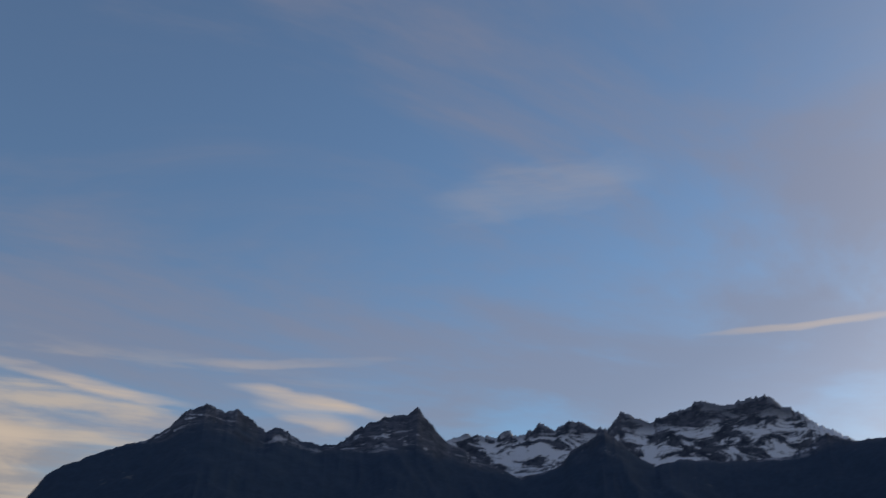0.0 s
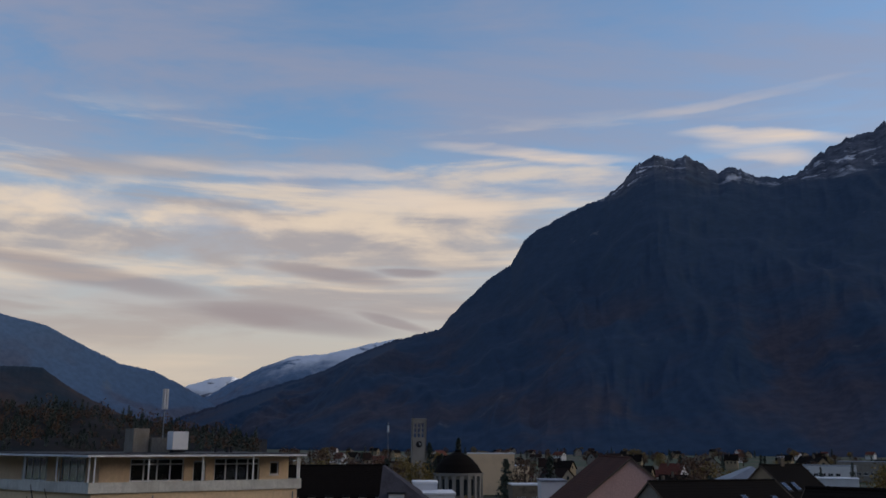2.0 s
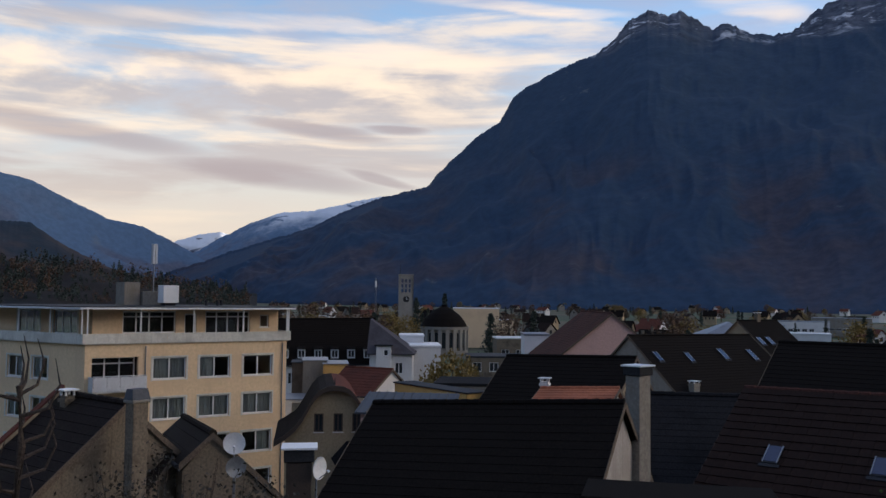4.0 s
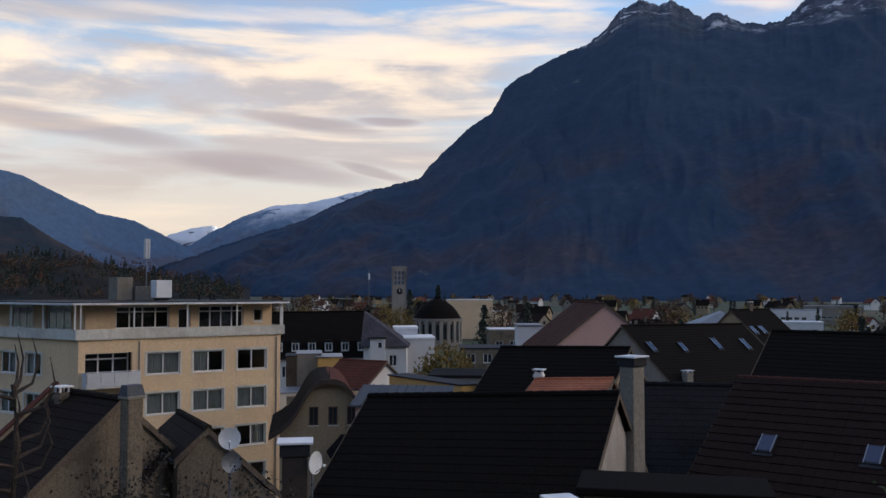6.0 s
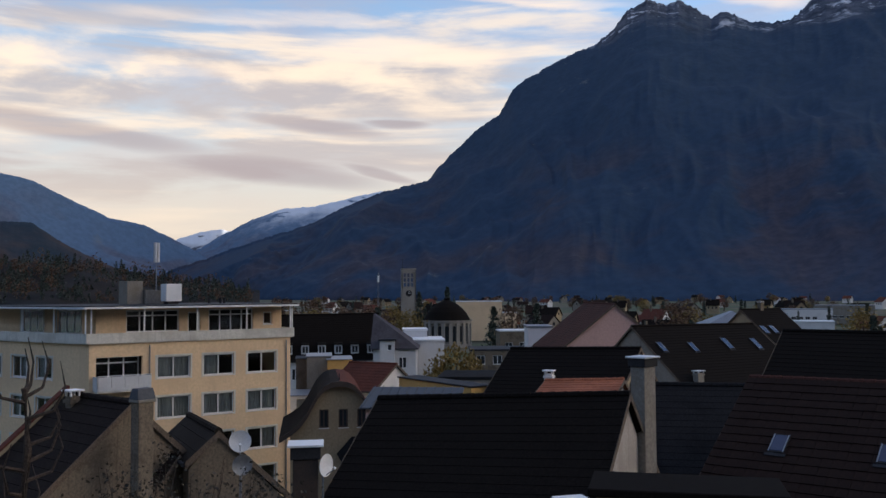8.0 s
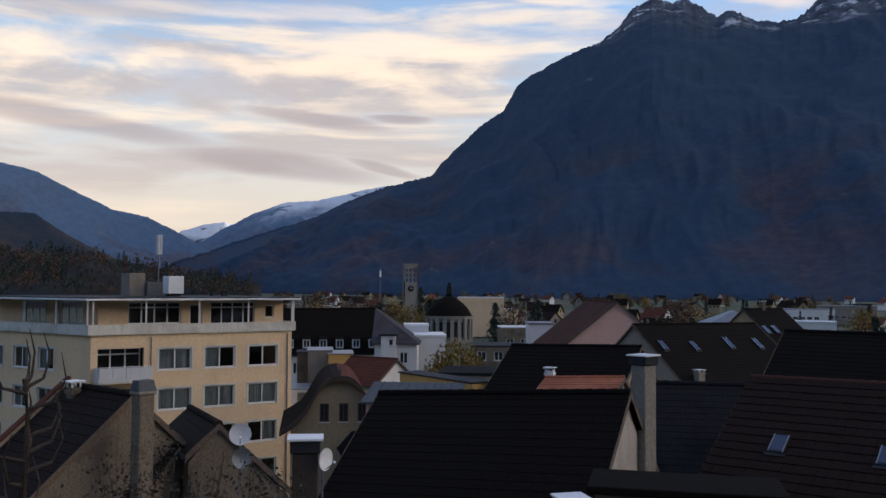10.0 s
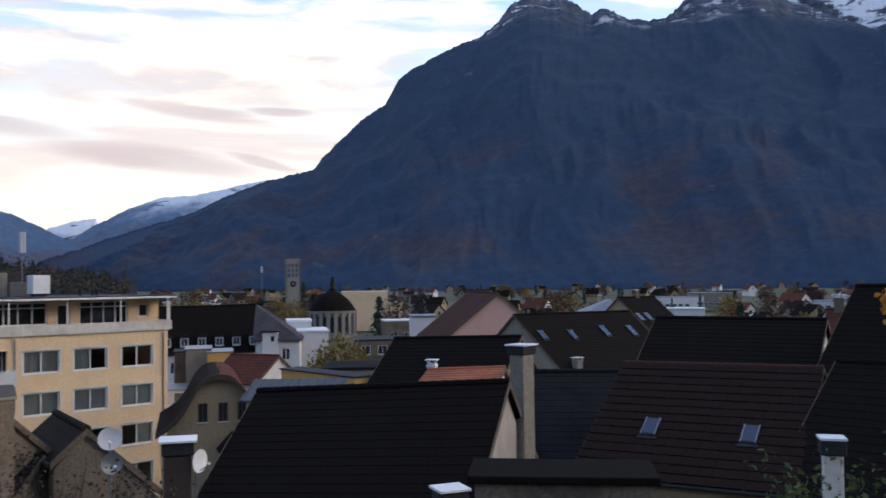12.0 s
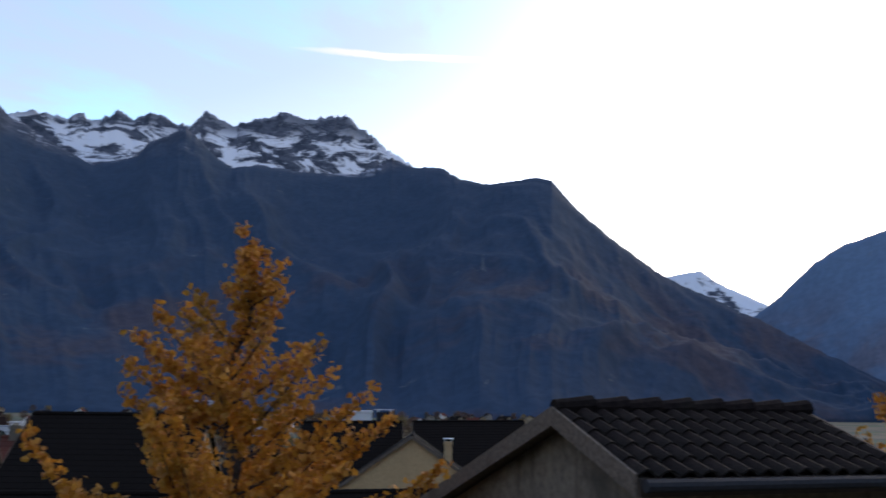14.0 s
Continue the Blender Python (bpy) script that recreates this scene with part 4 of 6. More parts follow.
def satellite_dish(x, y, z, r, rz, m, label, foot):
    """A shallow bowl with its feed arm, on a pole that stands on the roof below."""
    top = thing("satellite_dish", x, y, z, rz, label, "satellite dish", "dishes on the roofs")
    bm = bmesh.new()
    n, rings = 24, 5
    faces = []
    for off in (0.0, 0.015):
        grid = [[bm.verts.new((r * j / rings * math.cos(i * math.tau / n), off + 0.18 * r * (1 - (j / rings) ** 2), r * j / rings * math.sin(i * math.tau / n))) for i in range(n)] for j in range(1, rings + 1)]
        c = bm.verts.new((0, off + 0.18 * r, 0))
        for i in range(n):
            bm.faces.new((c, grid[0][i], grid[0][(i + 1) % n]))
            for j in range(rings - 1):
                bm.faces.new((grid[j][i], grid[j + 1][i], grid[j + 1][(i + 1) % n], grid[j][(i + 1) % n]))
        faces.append(grid[-1])
    for i in range(n):
        bm.faces.new((faces[0][i], faces[1][i], faces[1][(i + 1) % n], faces[0][(i + 1) % n]))
    part("reflector", bm, m, top)
    part("feed_arm", tube((0, 0.05, -r * 0.95), (0, -r * 0.95, -r * 0.2), 0.012), metal_roof, top)
    part("feed_horn", tube((0, -r * 0.98, -r * 0.22), (0, -r * 0.8, -r * 0.1), 0.035, 0.03), metal_white, top)
    part("pole", tube((0, 0.2 * r + 0.05, -foot), (0, 0.2 * r + 0.05, 0.1), 0.025), metal_roof, top)


satellite_dish(-6.55, 27.95, 13.40, 0.34, 12, metal_white, "round white satellite dish on a pole", 2.2)
satellite_dish(-6.42, 27.70, 12.72, 0.32, 30, metal_roof, "grey satellite dish below a white one", 1.6)
satellite_dish(-3.02, 21.7, 13.85, 0.27, 62, metal_white, "white satellite dish seen almost edge-on by a chimney", 2.0)

# low flat roof in front of the brown roof
shed = thing("flat_roof_shed", 6.2, 24.2, 4.5, -13, "low shed with a dark flat roof", "shed")
part("wall", box(-2.3, -1.0, 0, 2.3, 1.0, 8.15), plaster_old, shed)
part("roof", soft_box(-2.5, -1.2, 8.153, 2.5, 1.2, 8.36, 0.03), tile_black, shed)


# ---- the house with the bell-shaped gable ----
def bell_house():
    top = thing("bell_gable_house", -7.35, 59.4, 0.0, 9, "beige house with a bell-shaped gable under red-brown tiles", "house")
    half = [(0.0, 0.0), (0.55, 0.06), (1.0, 0.30), (1.4, 0.75), (1.75, 1.35), (2.1, 2.0), (2.6, 2.65), (3.2, 3.15), (3.9, 3.55)]
    ridge = 12.05
    line = [(-x, ridge - d) for x, d in half[::-1]] + [(x, ridge - d) for x, d in half[1:]]
    holes = [(-1.32, 9.1, -0.72, 10.3), (-0.06, 9.1, 0.54, 10.3), (1.17, 9.1, 1.77, 10.3)]
    # the gable wall in upright strips under the curve, open at the windows
    cuts = sorted({-3.2, 3.2, *(x for x, _ in line if abs(x) < 3.2), *(h[0] for h in holes), *(h[2] for h in holes)})
    curve_x, curve_z = [x for x, _ in line], [z - 0.12 for _, z in line]
    bm = bmesh.new()
    for u, v in zip(cuts, cuts[1:]):
        zu, zv = float(np.interp(u, curve_x, curve_z)), float(np.interp(v, curve_x, curve_z))
        hole = [h for h in holes if h[0] <= u and v <= h[2]]
        spans = [(0.0, 0.0, hole[0][1], hole[0][1]), (hole[0][3], hole[0][3], zu, zv)] if hole else [(0.0, 0.0, zu, zv)]
        for b0, b1, t0, t1 in spans:
            solid(bm, [(u, 0.0, b0), (v, 0.0, b1), (v, 0.0, t1), (u, 0.0, t0)], [(u, 0.3, b0), (v, 0.3, b1), (v, 0.3, t1), (u, 0.3, t0)])
    bmesh.ops.remove_doubles(bm, verts=bm.verts[:], dist=0.0005)
    part("gable_wall", bm, plaster_beige, top)
    part("wall", box(-3.2, 0.3, 0, -2.9, 9.0, 9.0), plaster_beige, top)
    part("wall", box(2.9, 0.3, 0, 3.2, 9.0, 9.0), plaster_beige, top)
    part("back_wall", box(-2.9, 8.7, 0, 2.9, 9.0, 10.0), plaster_beige, top)
    for side, skin, note in ((-1, tile_moss, "curved, mossy dark side of the roof"), (1, tile_red, "curved red-brown tiled side of the roof")):
        run = [(x, z) for x, z in line if x * side >= 0]
        strip = run + [(x, z - 0.2) for x, z in run[::-1]]
        part("roof", solid(bmesh.new(), [(x, -0.55, z + 0.1) for x, z in strip], [(x, 9.4, z + 0.1) for x, z in strip]), skin, top, note)
    trim = [(x, z + 0.13) for x, z in line] + [(x, z - 0.22) for x, z in line[::-1]]
    part("verge_board", solid(bmesh.new(), [(x, -0.62, z) for x, z in trim], [(x, -0.553, z) for x, z in trim]), frame_dark, top)
    for h in holes:
        window(top, h[0], h[1], h[2] - h[0], h[3] - h[1], wings=2, far=True, frame_m=frame_dark)
    part("porch_roof", solid(bmesh.new(), [(-0.2, -0.02, 7.4), (3.4, -0.02, 7.4), (3.0, -1.6, 6.9), (0.2, -1.6, 6.9)], [(0.8, -0.02, 8.5), (2.4, -0.02, 8.5), (2.2, -0.9, 8.2), (1.0, -0.9, 8.2)]), slate, top)
    part("finial", tube((0, 0.5, 12.1), (0, 0.5, 12.6), 0.05, 0.02), metal_dark, top)


bell_house()


def block(name, x, y, w, d, z0, z1, rz, wall_m, roof_m, label, windows=(), category="building", edge=0.12, group="", cap=0.28):
    """A flat-roofed block. windows: (along the front, z, width, height)."""
    top = thing(name, x, y, z0, rz, label, category, group)
    h = z1 - z0
    f = part("wall", pierced(w, 0, h, 0.3, [(a, z, a + ww, z + hh) for a, z, ww, hh in windows]), wall_m, top)
    turned(f, -w / 2, -d / 2, 0)
    part("wall", box(-w / 2, -d / 2 + 0.3, 0, -w / 2 + 0.3, d / 2, h), wall_m, top)
    part("wall", box(w / 2 - 0.3, -d / 2 + 0.3, 0, w / 2, d / 2, h), wall_m, top)
    part("back_wall", box(-w / 2 + 0.3, d / 2 - 0.3, 0, w / 2 - 0.3, d / 2, h), wall_m, top)
    part("roof", soft_box(-w / 2 - edge, -d / 2 - edge, h + 0.003, w / 2 + edge, d / 2 + edge, h + cap, 0.03), roof_m, top)
    for a, z, ww, hh in windows:
        window(top, a, z, ww, hh, ox=-w / 2, oy=-d / 2, far=True, wings=max(1, int(ww / 0.8)))
    return top


block("wood_clad_block", -15.3, 93.5, 1.4, 4.0, 0, 11.2, 8, timber, metal_dark, "small brown wood-clad block between taller houses", cap=0.08)
block("grey_block", -13.6, 93.0, 2.4, 5.0, 0, 11.5, 8, plaster_grey, metal_roof, "narrow grey rendered block", cap=0.08)
block("ochre_block", -11.4, 92.0, 2.4, 5.0, 0, 11.25, 8, plaster_ochre, metal_roof, "small orange-ochre rendered block", cap=0.08)
block("pale_low_block", -14.6, 86.0, 4.5, 5.0, 0, 8.4, 8, plaster_white, metal_roof, "low pale rendered annex", cap=0.08)
block("white_block", -3.7, 121.0, 5.2, 8.0, 0, 11.5, 4, plaster_white, metal_white, "plain white flat-roofed building")
block("white_block", -5.0, 126.0, 3.2, 5.0, 0, 12.6, 4, panel_pale, metal_white, "pale blue-grey block behind a white one")
block("ochre_parapet_house", -0.6, 63.0, 8.7, 1.6, 0, 11.7, -54, plaster_ochre, metal_dark, "narrow flat-roofed house with an ochre parapet", cap=0.10)
block("dark_flat_house", 3.6, 88.0, 9.0, 7.0, 0, 9.7, -5, plaster_grey, slate, "low flat-roofed house with a blue-grey roof")
block("dark_flat_house", 4.5, 78.0, 7.0, 6.0, 0, 9.3, -5, plaster_grey, slate, "low flat-roofed house with a blue-grey roof")
block("pale_hall", 12.5, 129.0, 3.4, 6.0, 0, 12.8, 0, panel_pale, metal_roof, "pale bluish block with a flat roof")
block("low_shop", 8.5, 165.0, 10.0, 10.0, 0, 7.4, 0, plaster_old, metal_dark, "low grey shop building with a dark flat roof", windows=[(1, 5, 1.6, 1.6), (4, 5, 1.6, 1.6), (7, 5, 1.6, 1.6)])
block("low_shop", 14.5, 190.0, 9.0, 7.0, 0, 9.6, 4, plaster_old, metal_white, "low grey shop building with a pale flat roof", windows=[(1, 6, 1.6, 1.4), (4, 6, 1.6, 1.4)])
block("cream_hall", 10.5, 333.0, 16.6, 12.0, 0, 14.1, 0, plaster_cream, metal_white, "large plain cream hall near the church")
block("cream_annex", 21.5, 330.0, 5.0, 9.0, 0, 10.0, 0, plaster_cream, metal_white, "lower cream annex of a hall")
block("long_white_hall", 85.7, 215.0, 10.2, 8.0, 0, 10.2, -20, plaster_white, metal_white, "long white commercial building", windows=[(4.8, 7.6, 0.8, 1.0), (6.2, 7.6, 0.8, 1.0), (7.6, 7.6, 0.8, 1.0)])
for k in range(9):
    block("industrial_hall", 150 + 26 * k, 430 - 14 * k + 30 * (k % 3), 20 + 4 * (k % 3), 14, 0, 6.5 + 1.5 * (k % 3), -20 - 3 * k, (panel_pale, plaster_white, plaster_grey)[k % 3], metal_roof, "low pale industrial hall at the foot of the mountain", windows=[(2 + 3.2 * j, 3.2, 2.2, 1.4) for j in range(5)], group="industrial halls")

# standing-seam roof in front of the ochre parapet
seam = thing("seam_roof_house", -2.3, 55.0, 0.15, -6, "low house with a grey standing-seam metal roof", "house")
part("wall", box(-2.6, -1.8, -0.35, 2.6, 1.8, 10.9), plaster_pink, seam)
bm = solid(bmesh.new(), [(-2.9, -2.2, 10.95), (2.9, -2.2, 10.95), (2.9, 2.2, 11.65), (-2.9, 2.2, 11.65)], [(-2.9, -2.2, 11.05), (2.9, -2.2, 11.05), (2.9, 2.2, 11.8), (-2.9, 2.2, 11.8)])
roof_ob = part("roof", bm, zinc, seam)
for k in range(11):
    x = -2.8 + k * 0.55
    part("seam", solid(bmesh.new(), [(x, -2.2, 11.052), (x + 0.05, -2.2, 11.052), (x + 0.05, 2.2, 11.802), (x, 2.2, 11.802)], [(x, -2.2, 11.11), (x + 0.05, -2.2, 11.11), (x + 0.05, 2.2, 11.86), (x, 2.2, 11.86)]), zinc, roof_ob)

house("red_roof_house", (-9.82, 87.45, 11.2), (-5.0, 83.7, 11.3), (3.2, 2.3), (3.0, 2.3), 0.0, plaster_white, tile_red, "small white house with a red tiled roof")
mans = house("mansard_house", (-22.8, 121.2, 14.9), (-9.8, 123.4, 15.05), (5.2, 5.9), (5.2, 5.9), 0.0, plaster_white, tile_black, "long white town house under a high dark roof with dormers",
             windows=[("front", 1.2 + 1.75 * k, 6.6, 0.95, 1.5) for k in range(7)] + [("front", 1.2 + 1.75 * k, 3.4, 0.95, 1.5) for k in range(7)], chimneys=[(0.08, 0.4, 1.0, 0.6, 1.5, plaster_beige), (0.45, 0.5, 1.0, 0.6, 1.4, plaster_beige)])
for k in range(6):
    x = -5.6 + 2.15 * k
    d = part("dormer", box(x - 0.5, -4.5, 9.9, x + 0.5, -2.6, 11.1), plaster_white, mans)
    part("dormer_roof", solid(bmesh.new(), [(x - 0.65, -4.7, 11.103), (x + 0.65, -4.7, 11.103), (x + 0.65, -2.0, 11.103), (x - 0.65, -2.0, 11.103)], [(x - 0.5, -4.6, 11.25), (x + 0.5, -4.6, 11.25), (x + 0.5, -1.9, 11.45), (x - 0.5, -1.9, 11.45)]), tile_black, d)
    for s in (-0.2, 0.2):
        part("pane", box(x + s - 0.15, -4.53, 10.1, x + s + 0.15, -4.503, 10.9), pane_far, d)


def hip_house(name, x, y, w, d, eave, ridge, rz, wall_m, roof_m, label, windows=(), ridge_len=0.3, group="", category="house", apex=0.0):
    top = thing(name, x, y, 0, rz, label, category, group)
    f = part("wall", pierced(w, 0, eave, 0.3, [(a, z, a + ww, z + hh) for a, z, ww, hh in windows]), wall_m, top)
    turned(f, -w / 2, -d / 2, 0)
    part("wall", box(-w / 2, -d / 2 + 0.3, 0, -w / 2 + 0.3, d / 2, eave), wall_m, top)
    part("wall", box(w / 2 - 0.3, -d / 2 + 0.3, 0, w / 2, d / 2, eave), wall_m, top)
    part("back_wall", box(-w / 2 + 0.3, d / 2 - 0.3, 0, w / 2 - 0.3, d / 2, eave), wall_m, top)
    e, r = 0.35, d * ridge_len / 2
    bm = bmesh.new()
    b = [bm.verts.new(p) for p in ((-w / 2 - e, -d / 2 - e, eave + 0.003), (w / 2 + e, -d / 2 - e, eave + 0.003), (w / 2 + e, d / 2 + e, eave + 0.003), (-w / 2 - e, d / 2 + e, eave + 0.003))]
    m = [bm.verts.new((*v.co[:2], eave + 0.16)) for v in b]
    p, q = bm.verts.new((apex, -r, ridge)), bm.verts.new((apex, r, ridge))
    bm.faces.new(b[::-1])
    for i in range(4):
        bm.faces.new((b[i], b[(i + 1) % 4], m[(i + 1) % 4], m[i]))
    bm.faces.new((m[0], m[1], p))
    bm.faces.new((m[1], m[2], q, p))
    bm.faces.new((m[2], m[3], q))
    bm.faces.new((m[3], m[0], p, q))
    part("roof", bm, roof_m, top)
    for a, z, ww, hh in windows:
        window(top, a, z, ww, hh, ox=-w / 2, oy=-d / 2, far=True)
    return top


wing = hip_house("town_house_wing", -6.9, 115.0, 5.2, 9.0, 10.9, 15.2, 0, plaster_white, slate_pale, "white town-house wing with a grey hipped roof", windows=[(0.8, 7.6, 1.0, 1.8), (3.1, 8.6, 1.0, 1.4), (0.8, 4.4, 1.0, 1.8), (3.1, 6.1, 1.0, 1.4)], apex=-2.8)
bay = part("bay", pierced(1.8, 9.0, 12.0, 0.3, [(0.9, 10.8, 1.5, 11.6)]), plaster_white, wing)
turned(bay, -1.75, -5.2, 0)
part("bay_side", box(-1.75, -4.9, 9.0, -1.45, -3.2, 12.0), plaster_white, wing)
part("bay_side", box(-0.25, -4.9, 9.0, 0.05, -3.2, 12.0), plaster_white, wing)
part("bay_roof", soft_box(-1.95, -5.4, 12.003, 0.25, -3.0, 12.2), metal_dark, wing)
window(wing, 0.9, 10.8, 0.6, 0.8, ox=-1.75, oy=-5.2, far=True, wings=1)
hip_house("metal_roof_house", 38.0, 126.0, 5.2, 5.0, 13.1, 15.0, 0, plaster_grey, metal_roof, "house with a pale grey hipped metal roof", apex=1.2)
house("corner_roof_house", (36.0, 112.0, 15.5), (42.6, 116.6, 15.5), (8.0, 6.6), (6.0, 5.2), 0.0, plaster_beige, tile_black, "dark-roofed corner house with skylights", skylights=[(0.06, 0.38, 0.8, 1.4), (0.28, 0.38, 0.8, 1.4)], chimneys=[(0.5, 0.0, 0.6, 0.5, 1.4, plaster_old)])

# houses beyond the maple
house("yellow_house", (48.5, 35.75, 16.2), (55.0, 40.5, 16.2), (5.2, 3.6), (5.2, 3.6), 2.0, plaster_yellow, tile_black, "cream-yellow house with its gable to the garden", windows=[("a", 6.2, 10.4, 0.7, 1.0), ("a", 3.0, 10.4, 0.9, 1.0)], chimneys=[(0.12, -2.4, 0.5, 0.5, 1.9, plaster_yellow)])
house("garden_side_house", (29.2, 27.6, 14.4), (32.5, 18.5, 14.9), (5.5, 4.2), (5.0, 4.0), 3.0, plaster_beige, tile_black, "low house with a wide dark roof below the maple")
house("dark_back_house", (51.4, 48.4, 16.78), (56.4, 42.6, 16.9), (5.5, 4.6), (5.5, 4.6), 2.0, plaster_beige, tile_black, "old house with a plain black roof", chimneys=[(0.82, 0.2, 1.2, 0.8, 1.5, metal_dark)])
house("pink_gable_house", (68.4, 50.6, 16.7), (75.0, 42.5, 16.9), (5.0, 4.0), (5.0, 4.0), 1.0, plaster_pink, tile_black, "pink house with a dark roof", windows=[("a", 4.0, 11.6, 0.9, 1.1)])
house("red_dormer_house", (30.5, 53.0, 15.9), (34.5, 50.0, 15.9), (4.0, 3.6), (4.0, 3.6), 1.5, plaster_old, tile_red, "old house with clustered chimneys", chimneys=[(0.15, 0.0, 0.6, 0.5, 1.3, plaster_old), (0.45, -0.6, 0.9, 0.6, 1.8, plaster_white), (0.8, 0.3, 0.6, 0.5, 1.5, tile_red)])
block("white_tower_block", 115.5, 97.0, 4.5, 6.0, 0, 17.0, -50, plaster_white, metal_white, "distant white apartment block", windows=[(0.8, 3 * k + 1.4, 1.2, 1.3) for k in range(5)] + [(2.7, 3 * k + 1.4, 1.2, 1.3) for k in range(5)])


# ---- the church ----
def church():
    top = thing("church", -1.1, 292.0, 0, 0, "grey stone church with a round domed hall", "church")
    n, r = 20, 7.4
    part("base", tube((0, 0, 0), (0, 0, 1.2), r + 0.5, r + 0.5, n * 2), stone, top)
    for i in range(n):
        a0 = (i + 0.5) * math.tau / n
        p = part("pier", box(-0.55, -0.5, 0, 0.55, 0.5, 6.6), stone, top)
        p.matrix_basis = Matrix.Translation((r * math.cos(a0), r * math.sin(a0), 1.203)) @ Matrix.Rotation(a0 + math.pi / 2, 4, "Z")
        a1 = (i + 1.0) * math.tau / n
        arch = bmesh.new()
        ring = [(-0.75, 0)] + [(0.75, 0), (0.75, 4.2)] + [(0.75 * math.cos(q * math.pi / 8), 4.2 + 0.75 * math.sin(q * math.pi / 8)) for q in range(1, 8)] + [(-0.75, 4.2)]
        solid(arch, [(x, -0.05, z) for x, z in ring], [(x, 0.05, z) for x, z in ring])
        w = part("window", arch, pane_far, top, "tall round-arched window")
        w.matrix_basis = Matrix.Translation(((r - 0.15) * math.cos(a1), (r - 0.15) * math.sin(a1), 2.0)) @ Matrix.Rotation(a1 + math.pi / 2, 4, "Z")
    part("drum", tube((0, 0, 1.203), (0, 0, 7.8), r - 0.25, r - 0.25, n * 2), stone, top)
    part("cornice", tube((0, 0, 7.803), (0, 0, 8.7), r + 0.6, r + 0.8, n * 2), stone, top)
    dome = bmesh.new()
    prof = [(r + 0.3, 8.703), (r - 0.3, 9.7), (r - 1.3, 11.3), (r - 2.7, 12.8), (r - 4.4, 14.1), (1.2, 15.0), (0.9, 15.05), (0.9, 15.7)]
    rows_ = [[dome.verts.new((q * math.cos(i * math.tau / 40), q * math.sin(i * math.tau / 40), z)) for i in range(40)] for q, z in prof]
    for u, v in zip(rows_, rows_[1:]):
        for i in range(40):
            dome.faces.new((u[i], u[(i + 1) % 40], v[(i + 1) % 40], v[i]))
    dome.faces.new(rows_[-1])
    dome.faces.new(rows_[0][::-1])
    part("dome", dome, tile_black, top, "dark shallow dome")
    part("porch", soft_box(-13.0, -4.0, 0, -7.9, 4.0, 5.5), stone, top)
    tw = thing("church_tower", -15.4, 331.0, 0, 6, "tall square stone bell tower with open belfry arches", "tower")
    holes = [(0.75 + 1.35 * i, 19.8 + 1.75 * j, 1.75 + 1.35 * i, 21.2 + 1.75 * j) for i in range(3) for j in range(3)]
    w_ = 5.2
    for rz, x, y in ((0, -w_ / 2, -w_ / 2), (90, w_ / 2, -w_ / 2), (180, w_ / 2, w_ / 2), (270, -w_ / 2, w_ / 2)):
        turned(part("wall", pierced(w_, 0, 25.9, 0.5, holes), stone, tw), x, y, 0, rz)
    part("roof", soft_box(-w_ / 2 - 0.15, -w_ / 2 - 0.15, 25.903, w_ / 2 + 0.15, w_ / 2 + 0.15, 26.4, 0.05), stone, tw)
    part("belfry_floor", box(-2.0, -2.0, 19.0, 2.0, 2.0, 19.3), stone, tw)
    face = part("clock_face", tube((0, -w_ / 2 - 0.10, 17.3), (0, -w_ / 2 - 0.004, 17.3), 1.15, 1.15, 24), metal_dark, tw, "dark round clock face")
    part("clock_hand", box(-0.06, -w_ / 2 - 0.16, 17.2, 0.06, -w_ / 2 - 0.105, 18.2), metal_white, face)
    part("clock_hand", box(-0.05, -w_ / 2 - 0.16, 17.25, 0.7, -w_ / 2 - 0.105, 17.35), metal_white, face)
    part("cross_pole", tube((-2.2, -2.2, 26.403), (-2.2, -2.2, 30.0), 0.09, 0.05), metal_dark, tw)
    mast = thing("radio_mast", -22.4, 280.0, 0, 0, "thin lattice radio mast", "mast")
    for sx, sy in ((-0.4, -0.4), (0.4, -0.4), (0, 0.45)):
        part("leg", tube((sx, sy, 0), (sx * 0.4, sy * 0.4, 24.0), 0.035), metal_roof, mast)
    for k in range(12):
        z = 2 * k
        f = 1 - 0.6 * z / 24
        part("brace", tube((-0.4 * f, -0.4 * f, z), (0.4 * f, -0.4 * f, z + 1.8), 0.025, n=5), metal_roof, mast)
    part("antenna", tube((0, 0, 21.0), (0, 0, 23.0), 0.3), metal_white, mast)


church()


# ---- foliage ----
def leaf_material(name, c0, c1, c2, through_light=0.4):
    m = bpy.data.materials.new(name)
    m.use_nodes = True
    k = Net(m.node_tree)
    own = k.node("ShaderNodeNewGeometry").outputs["Random Per Island"]
    at = k.node("ShaderNodeTexCoord").outputs["Object"]
    col = k.mix(k.step(own, 0.0, 0.7), c0, c1)
    col = k.mix(k.math("MULTIPLY", k.step(k.noise(at, 0.9, 3.0), 0.5, 0.7), 0.7), col, c2)
    d, t = k.node("ShaderNodeBsdfPrincipled"), k.node("ShaderNodeBsdfTranslucent")
    k.put(d.inputs["Base Color"], col)
    d.inputs["Roughness"].default_value = 0.6
    k.put(t.inputs["Color"], col)
    mx = k.node("ShaderNodeMixShader")
    mx.inputs[0].default_value = through_light
    k.put(mx.inputs[1], d.outputs[0])
    k.put(mx.inputs[2], t.outputs[0])
    k.put(k.node("ShaderNodeOutputMaterial").inputs[0], mx.outputs[0])
    return m


